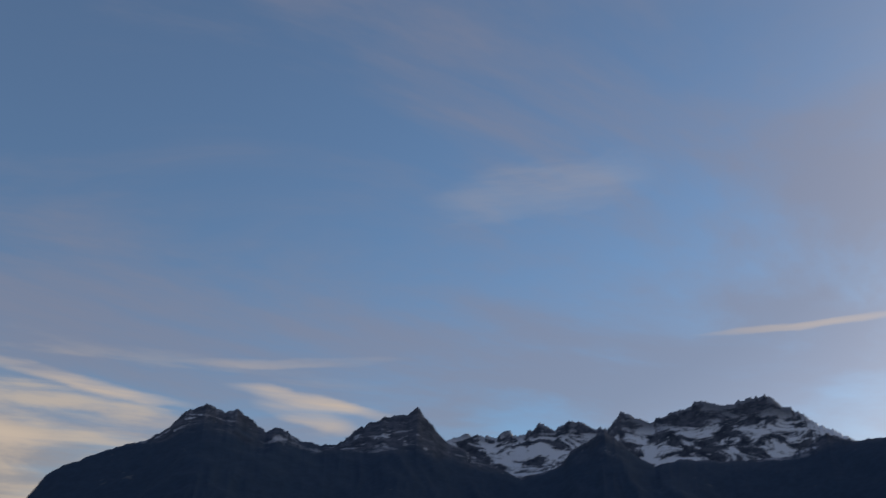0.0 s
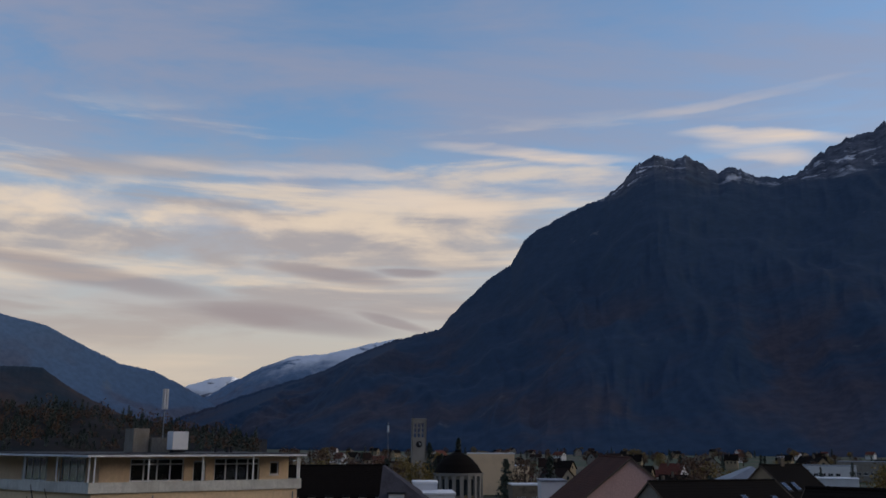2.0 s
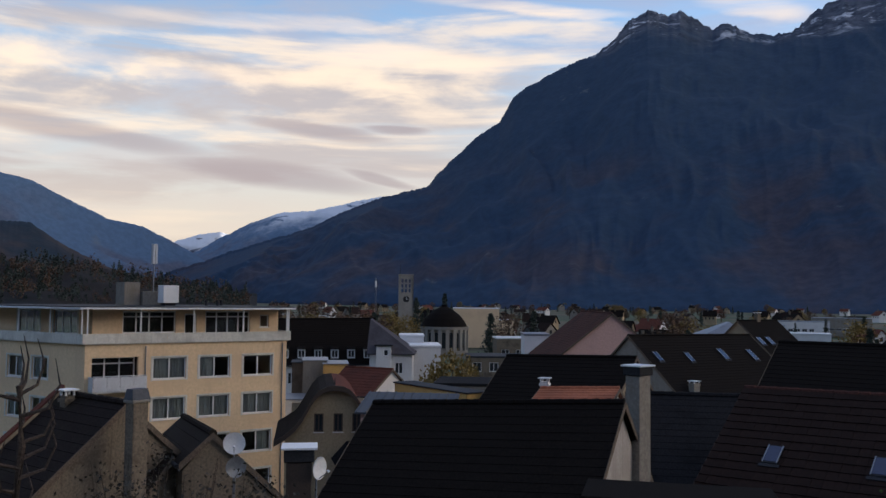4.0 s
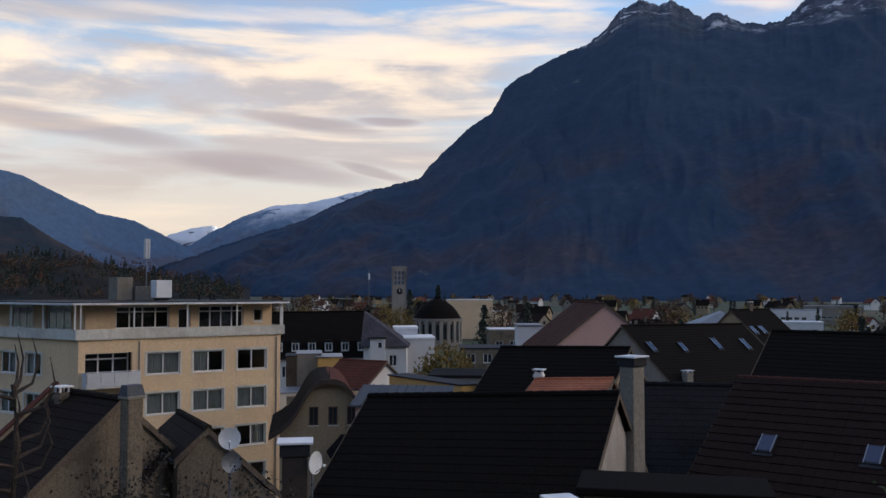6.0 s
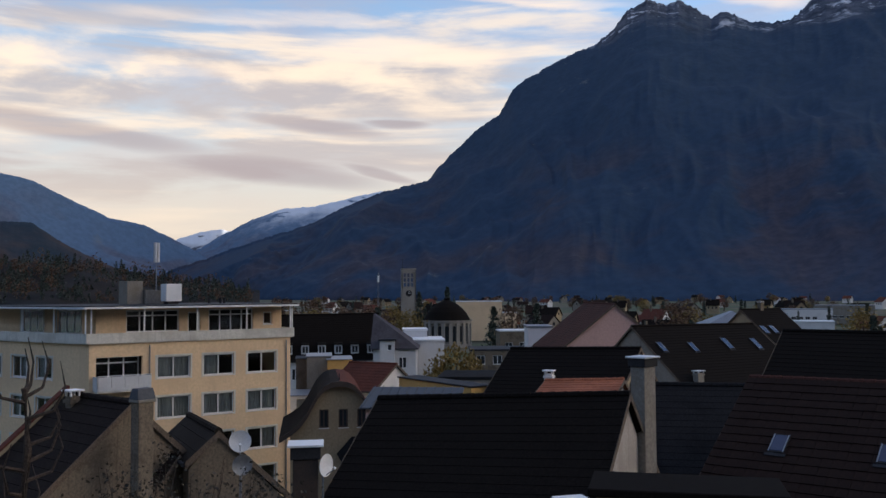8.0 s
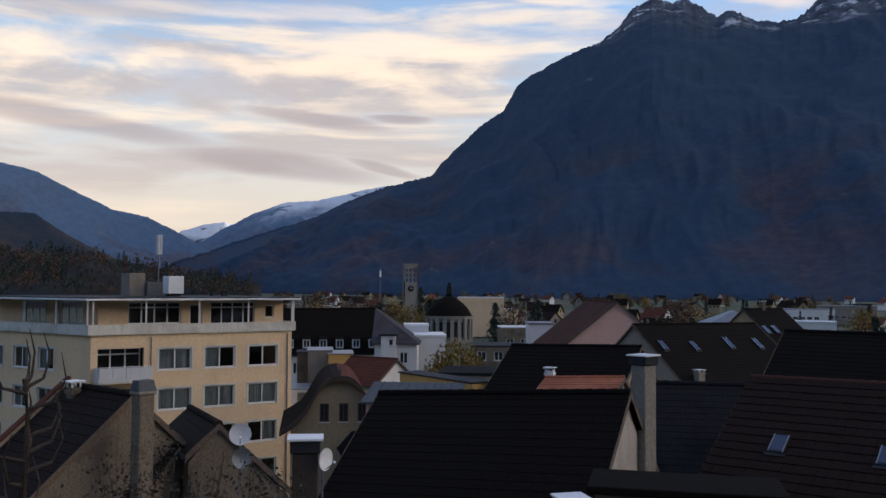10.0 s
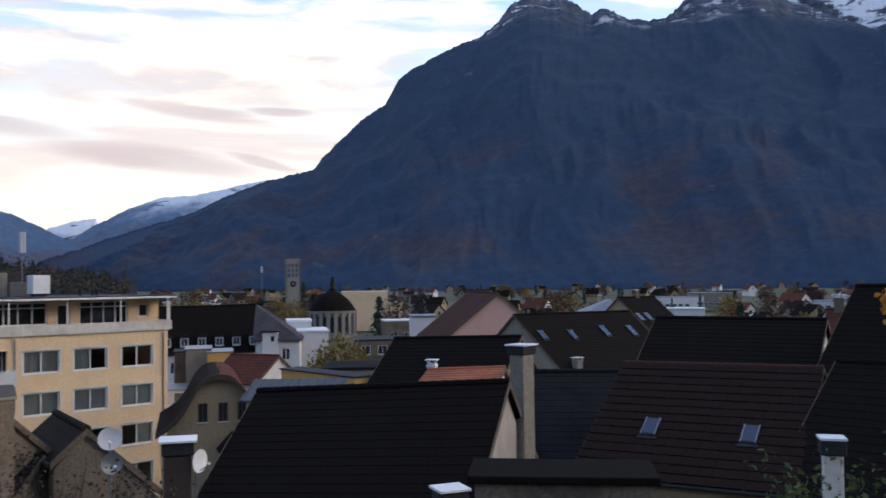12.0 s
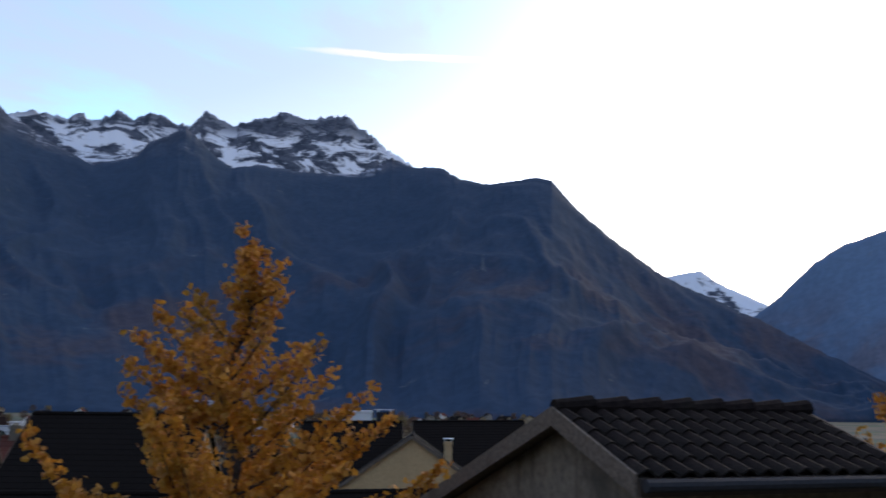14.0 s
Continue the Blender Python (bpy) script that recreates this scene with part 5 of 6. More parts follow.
maple_leaf = leaf_material("golden_maple_leaf", (0.40, 0.15, 0.015), (0.55, 0.26, 0.03), (0.27, 0.16, 0.02))
hedge_leaf = leaf_material("hedge_leaf", (0.045, 0.075, 0.02), (0.09, 0.13, 0.035), (0.16, 0.11, 0.03), 0.25)
far_yellow = leaf_material("yellow_crown", (0.15, 0.10, 0.02), (0.23, 0.15, 0.035), (0.07, 0.075, 0.025), 0.2)
far_russet = leaf_material("russet_crown", (0.080, 0.042, 0.024), (0.115, 0.060, 0.028), (0.05, 0.042, 0.026), 0.2)
far_green = leaf_material("dark_conifer", (0.018, 0.028, 0.022), (0.03, 0.045, 0.03), (0.02, 0.03, 0.02), 0.05)
bush_leaf = leaf_material("withered_bush_leaf", (0.018, 0.017, 0.011), (0.034, 0.028, 0.016), (0.09, 0.055, 0.018), 0.2)
bark = surface("bark", (0.07, 0.055, 0.045), 0.95, 0.4, 3.0, 0.8)


def leaves(name, spots, size, material, parent, rng, lobed=False, label=""):
    """Many small leaves, each a folded blade of its own, round the spots (x, y, z, spread, count)."""
    verts, faces = [], []
    for x, y, z, spread, count in spots:
        c = np.array((x, y, z)) + rng.normal(0, 1, (count, 3)) * spread
        for p in c:
            s = size * rng.uniform(0.6, 1.25)
            u = rng.normal(0, 1, 3)
            u /= np.linalg.norm(u)
            v = np.cross(u, rng.normal(0, 1, 3))
            v /= np.linalg.norm(v)
            w = np.cross(u, v) * 0.25
            i = len(verts)
            if lobed:
                for a, b in ((0, -0.5), (0.22, -0.3), (0.55, -0.12), (0.3, 0.1), (0.36, 0.42), (0.0, 0.6), (-0.36, 0.42), (-0.3, 0.1), (-0.55, -0.12), (-0.22, -0.3)):
                    verts.append(tuple(p + s * (a * u + b * v + abs(a) * w)))
                faces += [(i, i + 1, i + 2, i + 3, i + 4, i + 5), (i, i + 5, i + 6, i + 7, i + 8, i + 9)]
            else:
                for a, b in ((0, -0.5), (0.32, 0), (0, 0.55), (-0.32, 0)):
                    verts.append(tuple(p + s * (a * u + b * v + abs(a) * w)))
                faces += [(i, i + 1, i + 2), (i, i + 2, i + 3)]
    me = bpy.data.meshes.new(name)
    me.from_pydata(verts, [], faces)
    me.materials.append(material)
    ob = new(name, me)
    ob.parent = parent
    return tagged(ob, label)


def limb(bm, pts, r0, r1, n=6):
    """A bent tapered limb through the points."""
    rings = []
    for i, p in enumerate(pts):
        p = Vector(p)
        q = Vector(pts[min(i + 1, len(pts) - 1)]) - Vector(pts[max(i - 1, 0)])
        turn = q.to_track_quat("Z", "Y").to_matrix()
        r = r0 + (r1 - r0) * i / (len(pts) - 1)
        rings.append([bm.verts.new(p + turn @ Vector((r * math.cos(a * math.tau / n), r * math.sin(a * math.tau / n), 0))) for a in range(n)])
    bm.faces.new(rings[0][::-1])
    bm.faces.new(rings[-1])
    for u, v in zip(rings, rings[1:]):
        for a in range(n):
            bm.faces.new((u[a], u[(a + 1) % n], v[(a + 1) % n], v[a]))


def maple(x, y, z, height, reach, seed, label, dense=1.0):
    rng = np.random.default_rng(seed)
    top = thing("maple_tree", x, y, z, 0, label, "tree", "golden maples")
    trunk = bmesh.new()
    lean = rng.normal(0, 0.05, (9, 2))
    line = [(lean[i, 0] * i / 3, lean[i, 1] * i / 3, height * 0.985 * i / 8) for i in range(9)]
    limb(trunk, line, 0.13, 0.015, 8)
    part("trunk", trunk, bark, top)
    size = height / 9.35
    spots = []
    count = 56
    for i in range(count):
        f = 0.42 + 0.555 * i / count
        a = i * 2.39996 + rng.normal(0, 0.3)
        wide = reach * min(1.0, max(0.0, (1.02 - f) / 0.40)) ** 1.15
        ln = wide * rng.uniform(0.45, 1.08)
        rise = rng.uniform(0.55, 1.1) if f > 0.62 else rng.uniform(0.15, 0.6)
        z0 = max(0.15 * height, f * height - ln * rise)
        j = min(8, z0 / height * 8)
        bx, by = np.interp(j, range(9), [p[0] for p in line]), np.interp(j, range(9), [p[1] for p in line])
        pts = []
        for s in (0, 0.3, 0.65, 1.0):
            pts.append((bx + math.cos(a) * ln * s, by + math.sin(a) * ln * s, z0 + ln * (rise * s ** 1.3)))
        bm = bmesh.new()
        limb(bm, pts, 0.040 * (1.1 - f) + 0.010, 0.006, 5)
        part("limb", bm, bark, top)
        for s in np.linspace(0.25, 1.06, max(4, int(ln * 10))):
            px, py = bx + math.cos(a) * ln * s, by + math.sin(a) * ln * s
            pz = z0 + ln * rise * s ** 1.3
            spots.append((px, py, pz + 0.05, (0.07 + 0.03 * (1 - s)) * size * 0.9, int(rng.integers(9, 20) * dense)))
            if s < 0.85 and ln > 0.8:
                side = rng.choice([-1, 1]) * rng.uniform(0.10, 0.32) * size
                for g in (1.0,):
                    spots.append((px - math.sin(a) * side * g, py + math.cos(a) * side * g, pz + rng.uniform(0.05, 0.25) * g * size, 0.08 * size, int(rng.integers(8, 18) * dense)))
    for s in np.linspace(0.45, 1.0, 26):
        q = s * 8
        spots.append((np.interp(q, range(9), [p[0] for p in line]) + rng.normal(0, 0.06), np.interp(q, range(9), [p[1] for p in line]) + rng.normal(0, 0.06), s * height, (0.05 + 0.15 * (1 - s)) * size, int(24 * dense)))
    leaves("crown", spots, 0.096 * size, maple_leaf, top, rng, lobed=True, label="golden-orange autumn leaves")


maple(8.10, 8.25, 12.74, 7.45, 2.32, 5, "slender maple tree in golden autumn leaf", dense=1.25)
maple(14.6, 1.9, 11.5, 7.0, 1.8, 8, "small golden maple behind a tiled hut", dense=0.7)


def hedge():
    rng = np.random.default_rng(12)
    top = thing("hedge", 6.3, 6.9, 12.5, -42, "clipped dark green hedge along the terrace", "hedge")
    spots = [(rng.uniform(-2.6, 2.6), rng.uniform(-0.45, 0.45), rng.uniform(1.6, 3.55) + 0.15 * math.sin(i), 0.13, 16) for i in range(520)]
    leaves("foliage", spots, 0.075, hedge_leaf, top, rng)
    for k in range(10):
        bm = bmesh.new()
        x = -2.4 + k * 0.53
        limb(bm, [(x, 0, 0), (x + 0.05, 0.03, 1.2), (x - 0.06, -0.05, 3.3)], 0.035, 0.01, 5)
        part("stem", bm, bark, top)


hedge()


def bare_tree(x, y, z, h, seed, label):
    rng = np.random.default_rng(seed)
    top = thing("bare_tree", x, y, z, 0, label, "tree")
    bm = bmesh.new()
    path = [(0, 0, 0), (0.12, 0, h * 0.25), (-0.08, 0.05, h * 0.5), (0.05, 0, h * 0.7), (-0.02, 0, h * 0.85)]
    limb(bm, path, 0.10, 0.05, 7)
    part("trunk", bm, bark, top)
    for k in range(14):
        f = rng.uniform(0.45, 1.0)
        q = f * 4
        sx = np.interp(q, range(5), [p[0] for p in path])
        sz = np.interp(q, range(5), [p[2] for p in path])
        a = rng.uniform(0, math.tau)
        ln = rng.uniform(0.4, 0.95)
        bm = bmesh.new()
        limb(bm, [(sx, 0, sz), (sx + ln * 0.5 * math.cos(a), ln * 0.5 * math.sin(a), sz + ln * 0.15), (sx + ln * 0.7 * math.cos(a), ln * 0.7 * math.sin(a), sz + ln * 0.6), (sx + ln * 0.65 * math.cos(a + 0.3), ln * 0.8 * math.sin(a), sz + ln * 1.1)], 0.035, 0.006, 5)
        part("limb", bm, bark, top)
    spots = [(rng.uniform(-0.5, 0.6), rng.uniform(-0.3, 0.3), h * 0.45 + rng.uniform(-0.5, 0.3), 0.1, 10) for _ in range(16)]
    leaves("last_leaves", spots, 0.06, maple_leaf, top, rng)


def thicket(x, y, z, wide, high, turn, seed, label):
    """A tangled bush on the slope: many thin stems with the last small leaves on them."""
    rng = np.random.default_rng(seed)
    top = thing("garden_bush", x, y, z, turn, label, "bush", "garden bushes")
    spots = []
    for k in range(26):
        u = rng.uniform(-wide / 2, wide / 2)
        v = rng.uniform(-0.5, 0.5)
        tip = high * rng.uniform(0.75, 1.08) * (1 - 0.35 * abs(2 * u / wide) ** 2)
        bend = rng.normal(0, 0.3, 2)
        bm = bmesh.new()
        limb(bm, [(u * 0.6, v * 0.5, 0), (u * 0.85, v, tip * 0.5), (u + bend[0], v + bend[1], tip)], 0.03, 0.004, 5)
        part("stem", bm, bark, top)
        for f in np.linspace(0.35, 1.0, 14):
            q = u * (0.7 + 0.3 * f)
            spots.append((q + bend[0] * max(0.0, 2 * f - 1), v + bend[1] * max(0.0, 2 * f - 1), tip * f, 0.16, 17))
    leaves("foliage", spots, 0.085, bush_leaf, top, rng)


thicket(-5.6, 17.0, 9.9, 3.0, 4.85, 15, 41, "dark tangled bush below the old houses")
thicket(-3.9, 17.4, 9.9, 2.4, 4.60, 8, 42, "dark tangled bush below the old houses")
thicket(-7.4, 15.9, 10.4, 1.6, 3.35, 25, 43, "small bush with a few yellow leaves")

bare_tree(-6.45, 13.6, 11.3, 6.2, 3, "pruned, nearly bare garden tree with last yellow leaves")
for x, y, sd in ((-5.2, 14.6, 5), (-4.6, 15.4, 6)):
    rng = np.random.default_rng(sd)
    shrub = thing("shrub", x, y, 11.0, 0, "thin leafless shrub on the garden slope", "shrub", "garden shrubs")
    for k in range(9):
        a = rng.uniform(0, math.tau)
        bm = bmesh.new()
        limb(bm, [(0, 0, 0), (0.3 * math.cos(a), 0.3 * math.sin(a), 1.8), (0.7 * math.cos(a), 0.7 * math.sin(a), 3.3 + rng.uniform(0, 0.9))], 0.025, 0.004, 4)
        part("stem", bm, bark, shrub)


def town_tree(name, x, y, h, w, kind, seed, label, group):
    """A broadleaf or conifer of the town: trunk, some limbs and a crown of many clumps of leaf."""
    rng = np.random.default_rng(seed)
    top = thing(name, x, y, 0, 0, label, "tree", group)
    bm = bmesh.new()
    limb(bm, [(0, 0, 0), (0.1, 0, h * 0.4), (0, 0, h * 0.9)], 0.05 * w + 0.1, 0.04, 6)
    spots = []
    if kind == "conifer":
        for i in range(70):
            f = rng.uniform(0.08, 1.0)
            a = rng.uniform(0, math.tau)
            r = w / 2 * (1.02 - f) * rng.uniform(0.3, 1.0)
            spots.append((r * math.cos(a), r * math.sin(a), f * h, 0.12 * w * (1.1 - f) + 0.1, 16))
        leaves("crown", spots, 0.55, far_green, top, rng)
    else:
        for i in range(6):
            a = i * 1.05 + rng.uniform(0, 0.5)
            limb(bm, [(0, 0, h * 0.3), (w * 0.2 * math.cos(a), w * 0.2 * math.sin(a), h * 0.5), (w * 0.36 * math.cos(a), w * 0.36 * math.sin(a), h * 0.75)], 0.09, 0.02, 5)
        for i in range(60):
            a, e = rng.uniform(0, math.tau), rng.uniform(-0.8, 1.0)
            r = w / 2 * math.sqrt(max(0.05, 1 - e * e)) * rng.uniform(0.35, 1.05)
            spots.append((r * math.cos(a), r * math.sin(a), h * (0.62 + 0.36 * e), 0.09 * w, 20))
        leaves("crown", spots, 0.5, {"yellow": far_yellow, "russet": far_russet}[kind], top, rng)
    part("trunk", bm, bark, top)
    return top


protos = {}
for kind, name, label in (("conifer", "spruce_tree", "dark narrow spruce among the houses"), ("yellow", "autumn_tree", "yellow-leaved autumn tree in the town"), ("russet", "russet_tree", "russet-brown autumn tree among the houses")):
    protos[kind] = name, label
first = {}


def plant(kind, x, y, h, w, turn=0.0):
    """Each kind is grown once, 10 m high and 6 m wide (spruce 4 m), and then set out in its sizes."""
    name, label = protos[kind]
    if kind not in first:
        first[kind] = town_tree(name, x, y, 10.0, 4.0 if kind == "conifer" else 6.0, kind, len(first) + 30, label, name.replace("_", " ") + "s of the town")
        ob = first[kind]
        ob.matrix_basis = pose(x, y, 0, 0, 0, turn)
    else:
        ob = copy_thing(first[kind], pose(x, y, 0, 0, 0, turn))
    ob.scale = (w / (4.0 if kind == "conifer" else 6.0),) * 2 + (h / 10.0,)
    return ob


for kind, x, y, h, w in (("conifer", -9.6, 275, 17.5, 5.0), ("conifer", -1.0, 300, 19.0, 5.5), ("conifer", 11.5, 240, 13.5, 6.0), ("conifer", 24.0, 250, 14.0, 6.5), ("yellow", 0.6, 97, 11.4, 5.2), ("yellow", -1.0, 99, 10.2, 4.2), ("yellow", 2.4, 101, 10.5, 3.4),
                         ("yellow", -16.5, 265, 13.0, 9.0), ("yellow", -11.5, 250, 12.0, 8.0), ("russet", -22, 255, 13.5, 12.0), ("russet", -30, 250, 13.0, 12.0), ("yellow", -36, 240, 12.5, 9.0), ("russet", 19.5, 285, 12.5, 9.0), ("russet", 29, 190, 13.0, 8.0),
                         ("yellow", 37, 230, 12.5, 8.0), ("russet", 60, 240, 14.0, 10.0), ("conifer", -14.5, 180, 14.5, 4.5), ("russet", -45, 300, 15, 14), ("russet", -60, 320, 15, 14)):
    plant(kind, x, y, h, w, x * 17.0)

# the wood on the low hill, too dense to count
def hill_wood(name, count, cone, seed, material, label):
    rng = np.random.default_rng(seed)
    top = thing(name, 0, 0, 0, 0, label, "wood", kind="stuff")
    spots = []
    for k in range(count):
        az = rng.uniform(12.5, 29.0)
        f = rng.uniform(0.2, 1.0)
        crest = float(np.interp(az, [12.0, 15.9, 20.2, 23.3, 26.3, 30.0], [0.1, 0.6, 1.4, 1.9, 1.9, 2.1]))
        far_r, near_r = float(np.interp(az, [12, 46], [1100, 900])), float(np.interp(az, [12, 46], [850, 600]))
        dist = near_r + (far_r - near_r) * f
        foot = (EYE + far_r * math.tan(radians(crest))) * f ** 1.25 - 3.0
        tall = rng.uniform(9, 16)
        x, y = -math.sin(radians(az)) * dist, math.cos(radians(az)) * dist
        for q in np.linspace(0.15, 1.0, 8):
            r = tall * (0.17 * (1.05 - q) if cone else 0.20 * math.sqrt(max(0.05, 1 - (1.7 * q - 0.9) ** 2)))
            spots.append((x, y, foot + tall * q, r, 8))
    leaves("foliage", spots, 2.1, material, top, rng)


hill_wood("hill_spruces", 560, True, 19, far_green, "dense dark spruce wood on the low hill")
hill_wood("hill_beeches", 170, False, 20, far_russet, "russet autumn trees among the spruces")

# ---- the town spreading over the valley floor ----
rng = np.random.default_rng(77)
walls = (plaster_white, plaster_beige, plaster_grey, plaster_beige)
roofs = (tile_red, tile_black, tile_brown, tile_black)


def valley_house(x, y, turn, k, label):
    """A small gabled house, 10 m by 8 m, seen from far off."""
    top = thing("distant_house", x, y, 0, turn, label, "house", "houses of the valley town")
    prof = [(-3.9, 0), (3.9, 0), (3.9, 6.0), (0, 9.4), (-3.9, 6.0)]
    part("wall", solid(bmesh.new(), [(-4.9, q, z) for q, z in prof[::-1]], [(4.9, q, z) for q, z in prof[::-1]]), walls[k], top)
    for sg in (-1, 1):
        part("roof", slope(bmesh.new(), -5.3, 5.3, 9.75, 9.75, 4.6, 4.0, sg, 0.2, 10), roofs[k], top)
    for q in (-3.0, 0.0, 3.0):
        for sg in (-1, 1):
            part("window", soft_box(q - 0.55, sg * 3.93 - 0.03, 3.6, q + 0.55, sg * 3.93 + 0.03, 5.0, 0.01), pane_far, top)
    for sg in (-1, 1):
        part("window", soft_box(sg * 4.93 - 0.03, -0.6, 5.9, sg * 4.93 + 0.03, 0.6, 7.2, 0.01), pane_far, top)
    part("chimney", soft_box(1.2, 0.4, 8.6, 1.9, 1.0, 10.8, 0.02), plaster_old, top)
    return top


made = {}
placed = []
tries = 0
while len(placed) < 230 and tries < 4000:
    tries += 1
    az = rng.uniform(-62, 19)
    r = 150 + 1350 * rng.uniform(0, 1) ** 1.6
    x, y = -math.sin(radians(az)) * r, math.cos(radians(az)) * r
    if any((x - p) ** 2 + (y - q) ** 2 < 17 ** 2 for p, q in placed) or (abs(x - 3) < 28 and 100 < y < 345) or (r < 230 and az > -8):
        continue
    if -36 < az < -22 and 900 < r < 1250:
        continue
    placed.append((x, y))
    k = int(rng.integers(0, 4))
    turn = rng.uniform(0, 180)
    if k not in made:
        made[k] = valley_house(x, y, turn, k, ("small white house with a red roof", "beige house with a dark roof", "grey house with a brown roof", "beige house with a dark roof")[k] + " out in the valley")
    else:
        ob = copy_thing(made[k], pose(x, y, 0, 0, 0, turn))
        ob.scale = (rng.uniform(0.8, 1.3), rng.uniform(0.8, 1.2), rng.uniform(0.75, 1.15))
for k in range(400):
    az = rng.uniform(-62, 19)
    r = 190 + 1350 * rng.uniform(0, 1) ** 1.4
    if -36 < az < -22 and 900 < r < 1250:
        continue
    if abs(-math.sin(radians(az)) * r - 3) < 26 and r < 345:
        continue
    kind = ("russet", "conifer", "yellow", "russet", "conifer")[int(rng.integers(0, 5))]
    h = rng.uniform(7, 13)
    plant(kind, -math.sin(radians(az)) * r, math.cos(radians(az)) * r, h, h * (0.38 if kind == "conifer" else 0.8), rng.uniform(0, 360))


# ---- the tiled hut beside the terrace ----
def hut():
    a, b = Vector((9.14, 4.47, 18.13)), Vector((11.95, 2.60, 18.13))
    mid = (a + b) / 2
    L = (b - a).xy.length
    rz = math.degrees(math.atan2(b.y - a.y, b.x - a.x))
    base = 12.5
    top = thing("garden_hut", mid.x, mid.y, base, rz, "plastered garden hut with a pantile roof", "hut")
    zr, h = 18.12 - base, L / 2
    rf, df, rk, dk = 1.55, 0.58, 4.4, 1.45
    prof = [(-1.37, 0), (3.54, 0), (3.54, zr - 1.17 - 0.18), (0, zr - 0.16), (-1.37, zr - 0.51 - 0.18)]
    part("gable_wall", solid(bmesh.new(), [(-h + 0.22, y, z) for y, z in prof[::-1]], [(-h + 0.47, y, z) for y, z in prof[::-1]]), plaster_old, top)
    part("gable_wall", solid(bmesh.new(), [(h - 0.47, y, z) for y, z in prof[::-1]], [(h - 0.22, y, z) for y, z in prof[::-1]]), plaster_old, top)
    part("wall", box(-h + 0.47, -1.37, 0, h - 0.47, -1.12, zr - 0.75), plaster_old, top)
    part("wall", box(-h + 0.47, 3.29, 0, h - 0.47, 3.54, zr - 1.55), plaster_old, top)
    for sg, run, drop in ((-1, rf, df), (1, rk, dk)):
        part("roof_deck", solid(bmesh.new(), [(-h, 0, zr - 0.12), (h, 0, zr - 0.12), (h, sg * run, zr - drop - 0.12), (-h, sg * run, zr - drop - 0.12)], [(-h, 0, zr - 0.06), (h, 0, zr - 0.06), (h, sg * run, zr - drop - 0.06), (-h, sg * run, zr - drop - 0.06)]), timber, top)
        for x0, x1 in ((-h - 0.035, -h - 0.003), (h + 0.003, h + 0.035)):
            part("verge_board", solid(bmesh.new(), [(x0, 0, zr - 0.2), (x1, 0, zr - 0.2), (x1, sg * run, zr - drop - 0.2), (x0, sg * run, zr - drop - 0.2)], [(x0, 0, zr + 0.0), (x1, 0, zr + 0.0), (x1, sg * run, zr - drop + 0.0), (x0, sg * run, zr - drop + 0.0)]), timber, top)
    part("eave_board", box(-h, -rf - 0.04, zr - df - 0.20, h, -rf - 0.003, zr - df - 0.04), frame_dark, top)
    part("gutter", tube((-h, -rf - 0.12, zr - df - 0.10), (h + 0.1, -rf - 0.12, zr - df - 0.10), 0.06, 0.06, 10), metal_dark, top)
    part("door", soft_box(-0.35, -1.41, 0.05, 0.45, -1.374, 2.05), timber, top)
    # pantiles: one wavy tile, shared by all
    tw, tl = 0.215, 0.40
    me_bm = bmesh.new()
    n = 7
    up, dn = [], []
    for j, ly in enumerate((0.0, -tl)):
        lift = 0.0 if j == 0 else 0.03
        row_u, row_d = [], []
        for i in range(n):
            u = i / (n - 1)
            zz = 0.035 * math.sin(u * math.tau * 0.9 - 0.6) + lift
            row_u.append(me_bm.verts.new((u * tw * 1.08, ly, zz)))
            row_d.append(me_bm.verts.new((u * tw * 1.08, ly, zz - 0.022)))
        up.append(row_u)
        dn.append(row_d)
    for i in range(n - 1):
        me_bm.faces.new((up[0][i], up[1][i], up[1][i + 1], up[0][i + 1]))
        me_bm.faces.new((dn[0][i], dn[0][i + 1], dn[1][i + 1], dn[1][i]))
        me_bm.faces.new((up[1][i], dn[1][i], dn[1][i + 1], up[1][i + 1]))
    me = bpy.data.meshes.new("tile")
    me_bm.to_mesh(me)
    me_bm.free()
    me.materials.append(tile_moss)
    r = np.random.default_rng(9)
    for sg, run, drop, count in ((-1, rf, df, 5), (1, rk, dk, 11)):
        ang = math.atan2(drop, run)
        slope_len = math.hypot(run, drop)
        cols = int(L / tw)
        for c in range(cols):
            for q in range(count):
                s = q * (slope_len - 0.37) / (count - 1)
                if sg < 0:
                    m = Matrix.Translation((-h + c * L / cols, -s * math.cos(ang), zr - s * math.sin(ang) - 0.015)) @ Matrix.Rotation(ang, 4, "X")
                else:
                    m = Matrix.Translation((-h + (c + 1) * L / cols, s * math.cos(ang), zr - s * math.sin(ang) - 0.015)) @ Matrix.Rotation(math.pi, 4, "Z") @ Matrix.Rotation(ang, 4, "X")
                t = new("tile", me)
                t.parent = top
                t.matrix_basis = m @ Matrix.Translation((r.normal(0, 0.003), r.normal(0, 0.008), r.normal(0, 0.003)))
    for c in range(8):
        bm = bmesh.new()
        x0, x1 = -h + L * c / 8, -h + L * (c + 1.1) / 8
        limb(bm, [(x0, 0, zr - 0.005), ((x0 + x1) / 2, 0, zr + 0.005), (x1, 0, zr + 0.02)], 0.085, 0.115, 10)
        part("ridge_tile", bm, tile_moss, top)


hut()


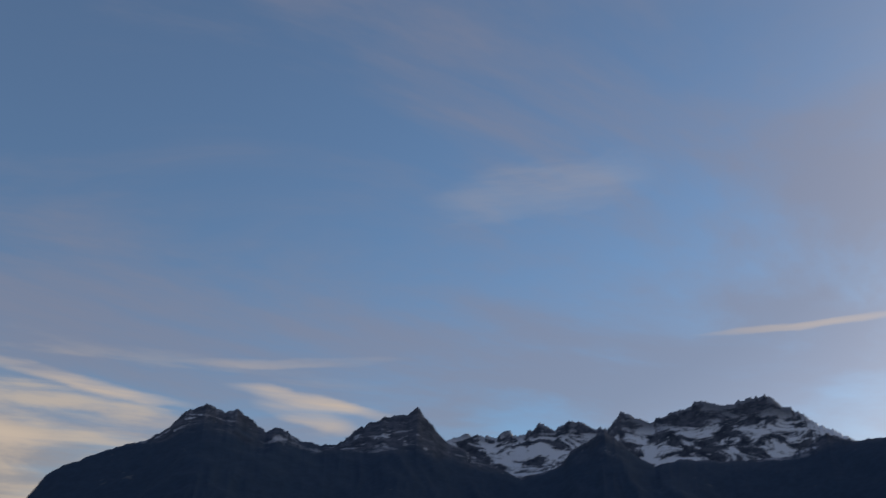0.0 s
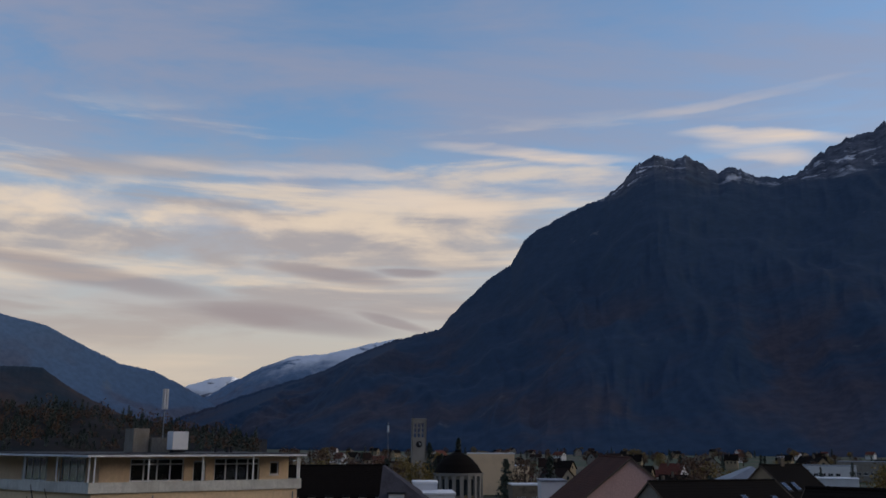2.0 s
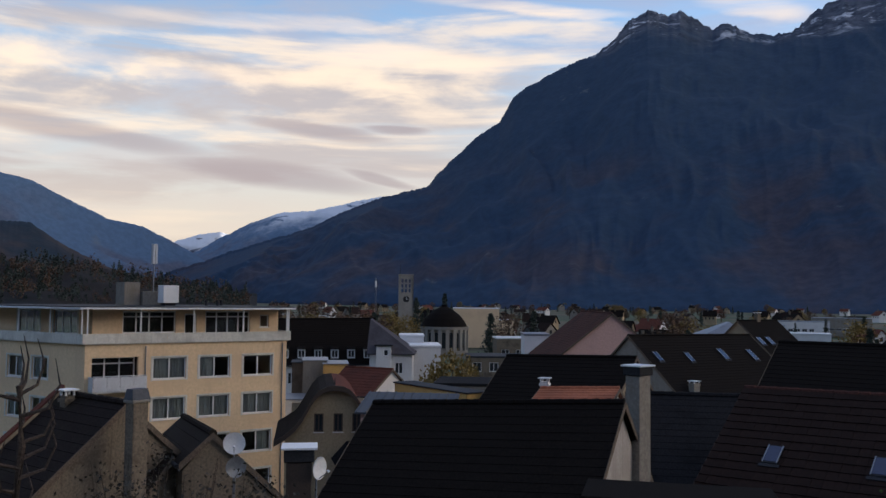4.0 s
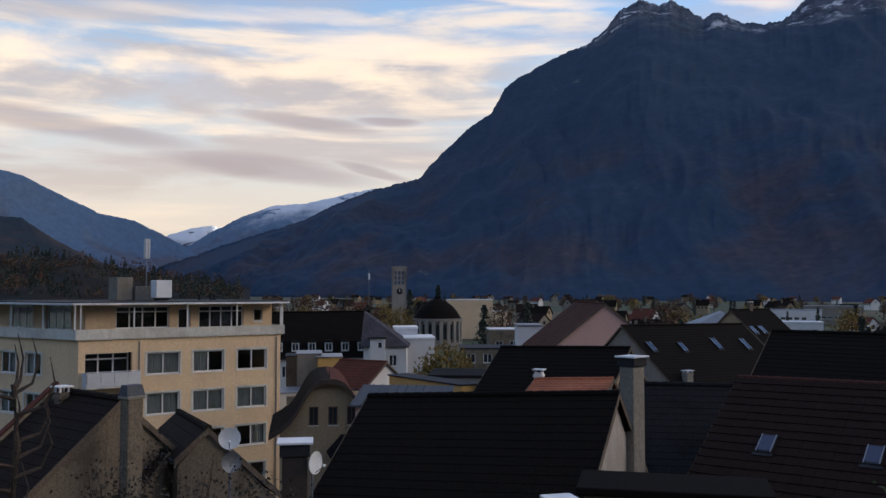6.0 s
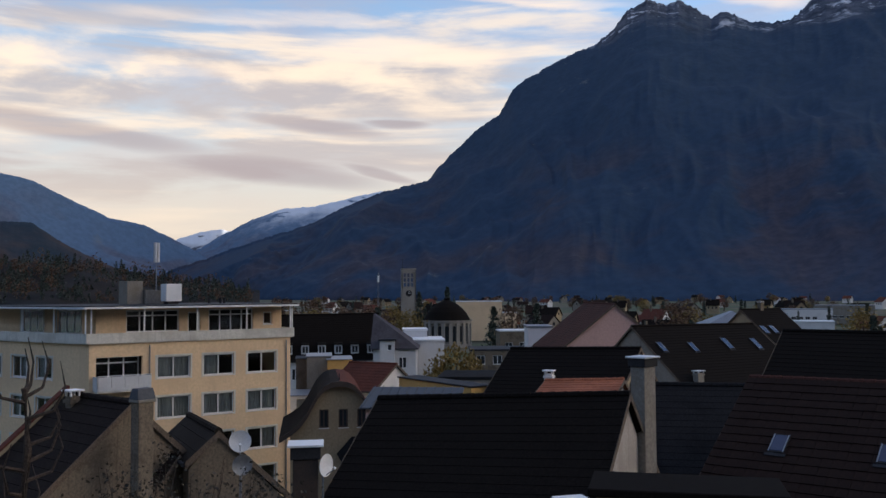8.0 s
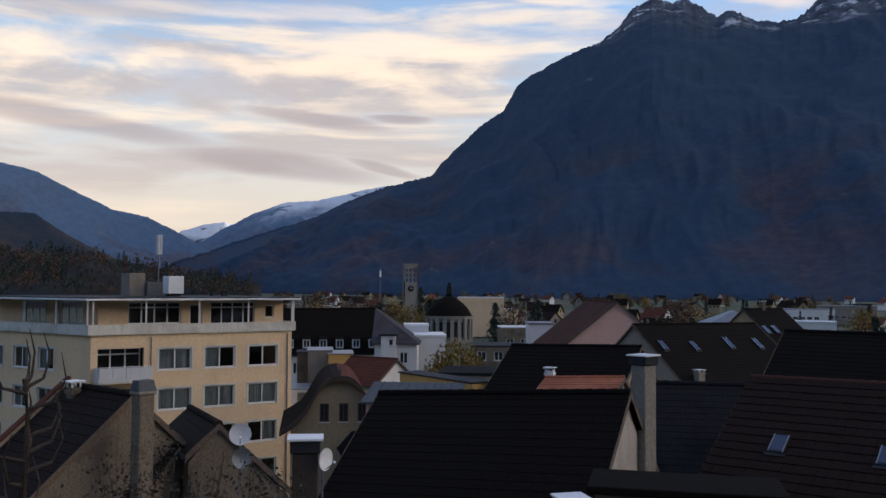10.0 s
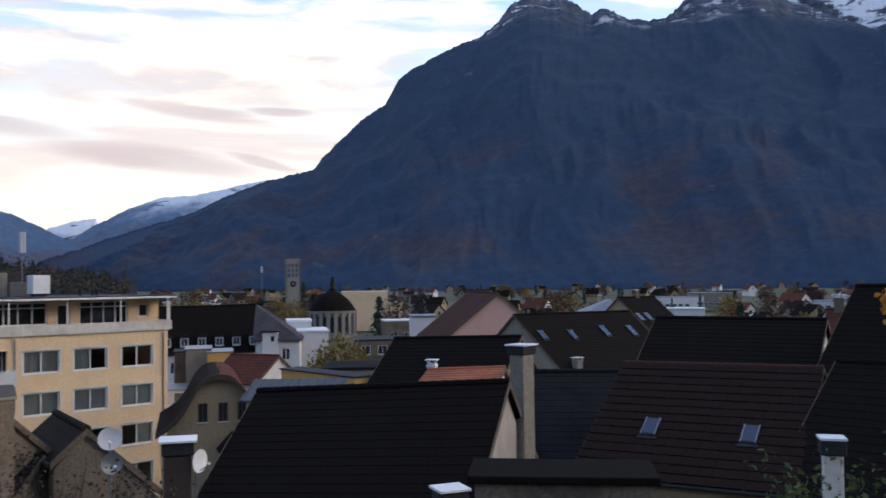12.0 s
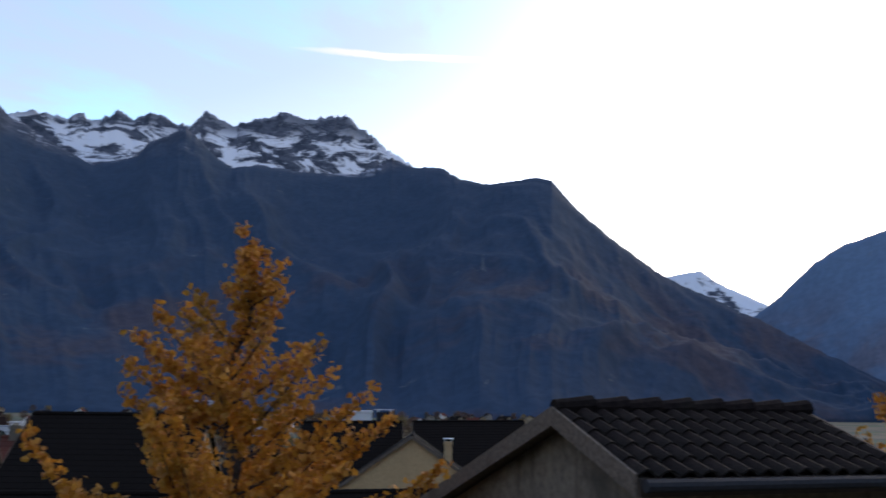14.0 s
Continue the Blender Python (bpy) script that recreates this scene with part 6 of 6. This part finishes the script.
# ---- single tiles of the brown roof ----
def brown_tiles():
    top = bpy.data.objects["brown_roof_house"]
    a, b = Vector((11.91, 36.17, 14.49)), Vector((17.9, 31.35, 14.59))
    L = (b - a).xy.length
    za, zb = a.z - 4.5, b.z - 4.5
    run, drop = 5.6, 3.5
    ang = math.atan2(drop, run)
    sl = math.hypot(run, drop)
    cols, count = 20, 15
    tw, tl = L / cols, sl / count
    bm = bmesh.new()
    solid(bm, [(0.004, 0, 0.0), (tw - 0.004, 0, 0.0), (tw - 0.004, -tl * 1.1, 0.03), (0.004, -tl * 1.1, 0.03)], [(0.004, 0, 0.02), (tw - 0.004, 0, 0.02), (tw - 0.004, -tl * 1.1, 0.06), (0.004, -tl * 1.1, 0.06)])
    me = bpy.data.meshes.new("tile")
    bm.to_mesh(me)
    bm.free()
    me.materials.append(tile_brown)
    r = np.random.default_rng(4)
    for c in range(cols):
        for q in range(count):
            x = -L / 2 + c * tw
            f = q / count
            lift = 0.05
            t = new("tile", me)
            t.parent = top
            t.matrix_basis = Matrix.Translation((x, -run * f, za + (zb - za) * c / cols - drop * f + lift + r.normal(0, 0.004))) @ Matrix.Rotation(ang + r.normal(0, 0.004), 4, "X")


brown_tiles()
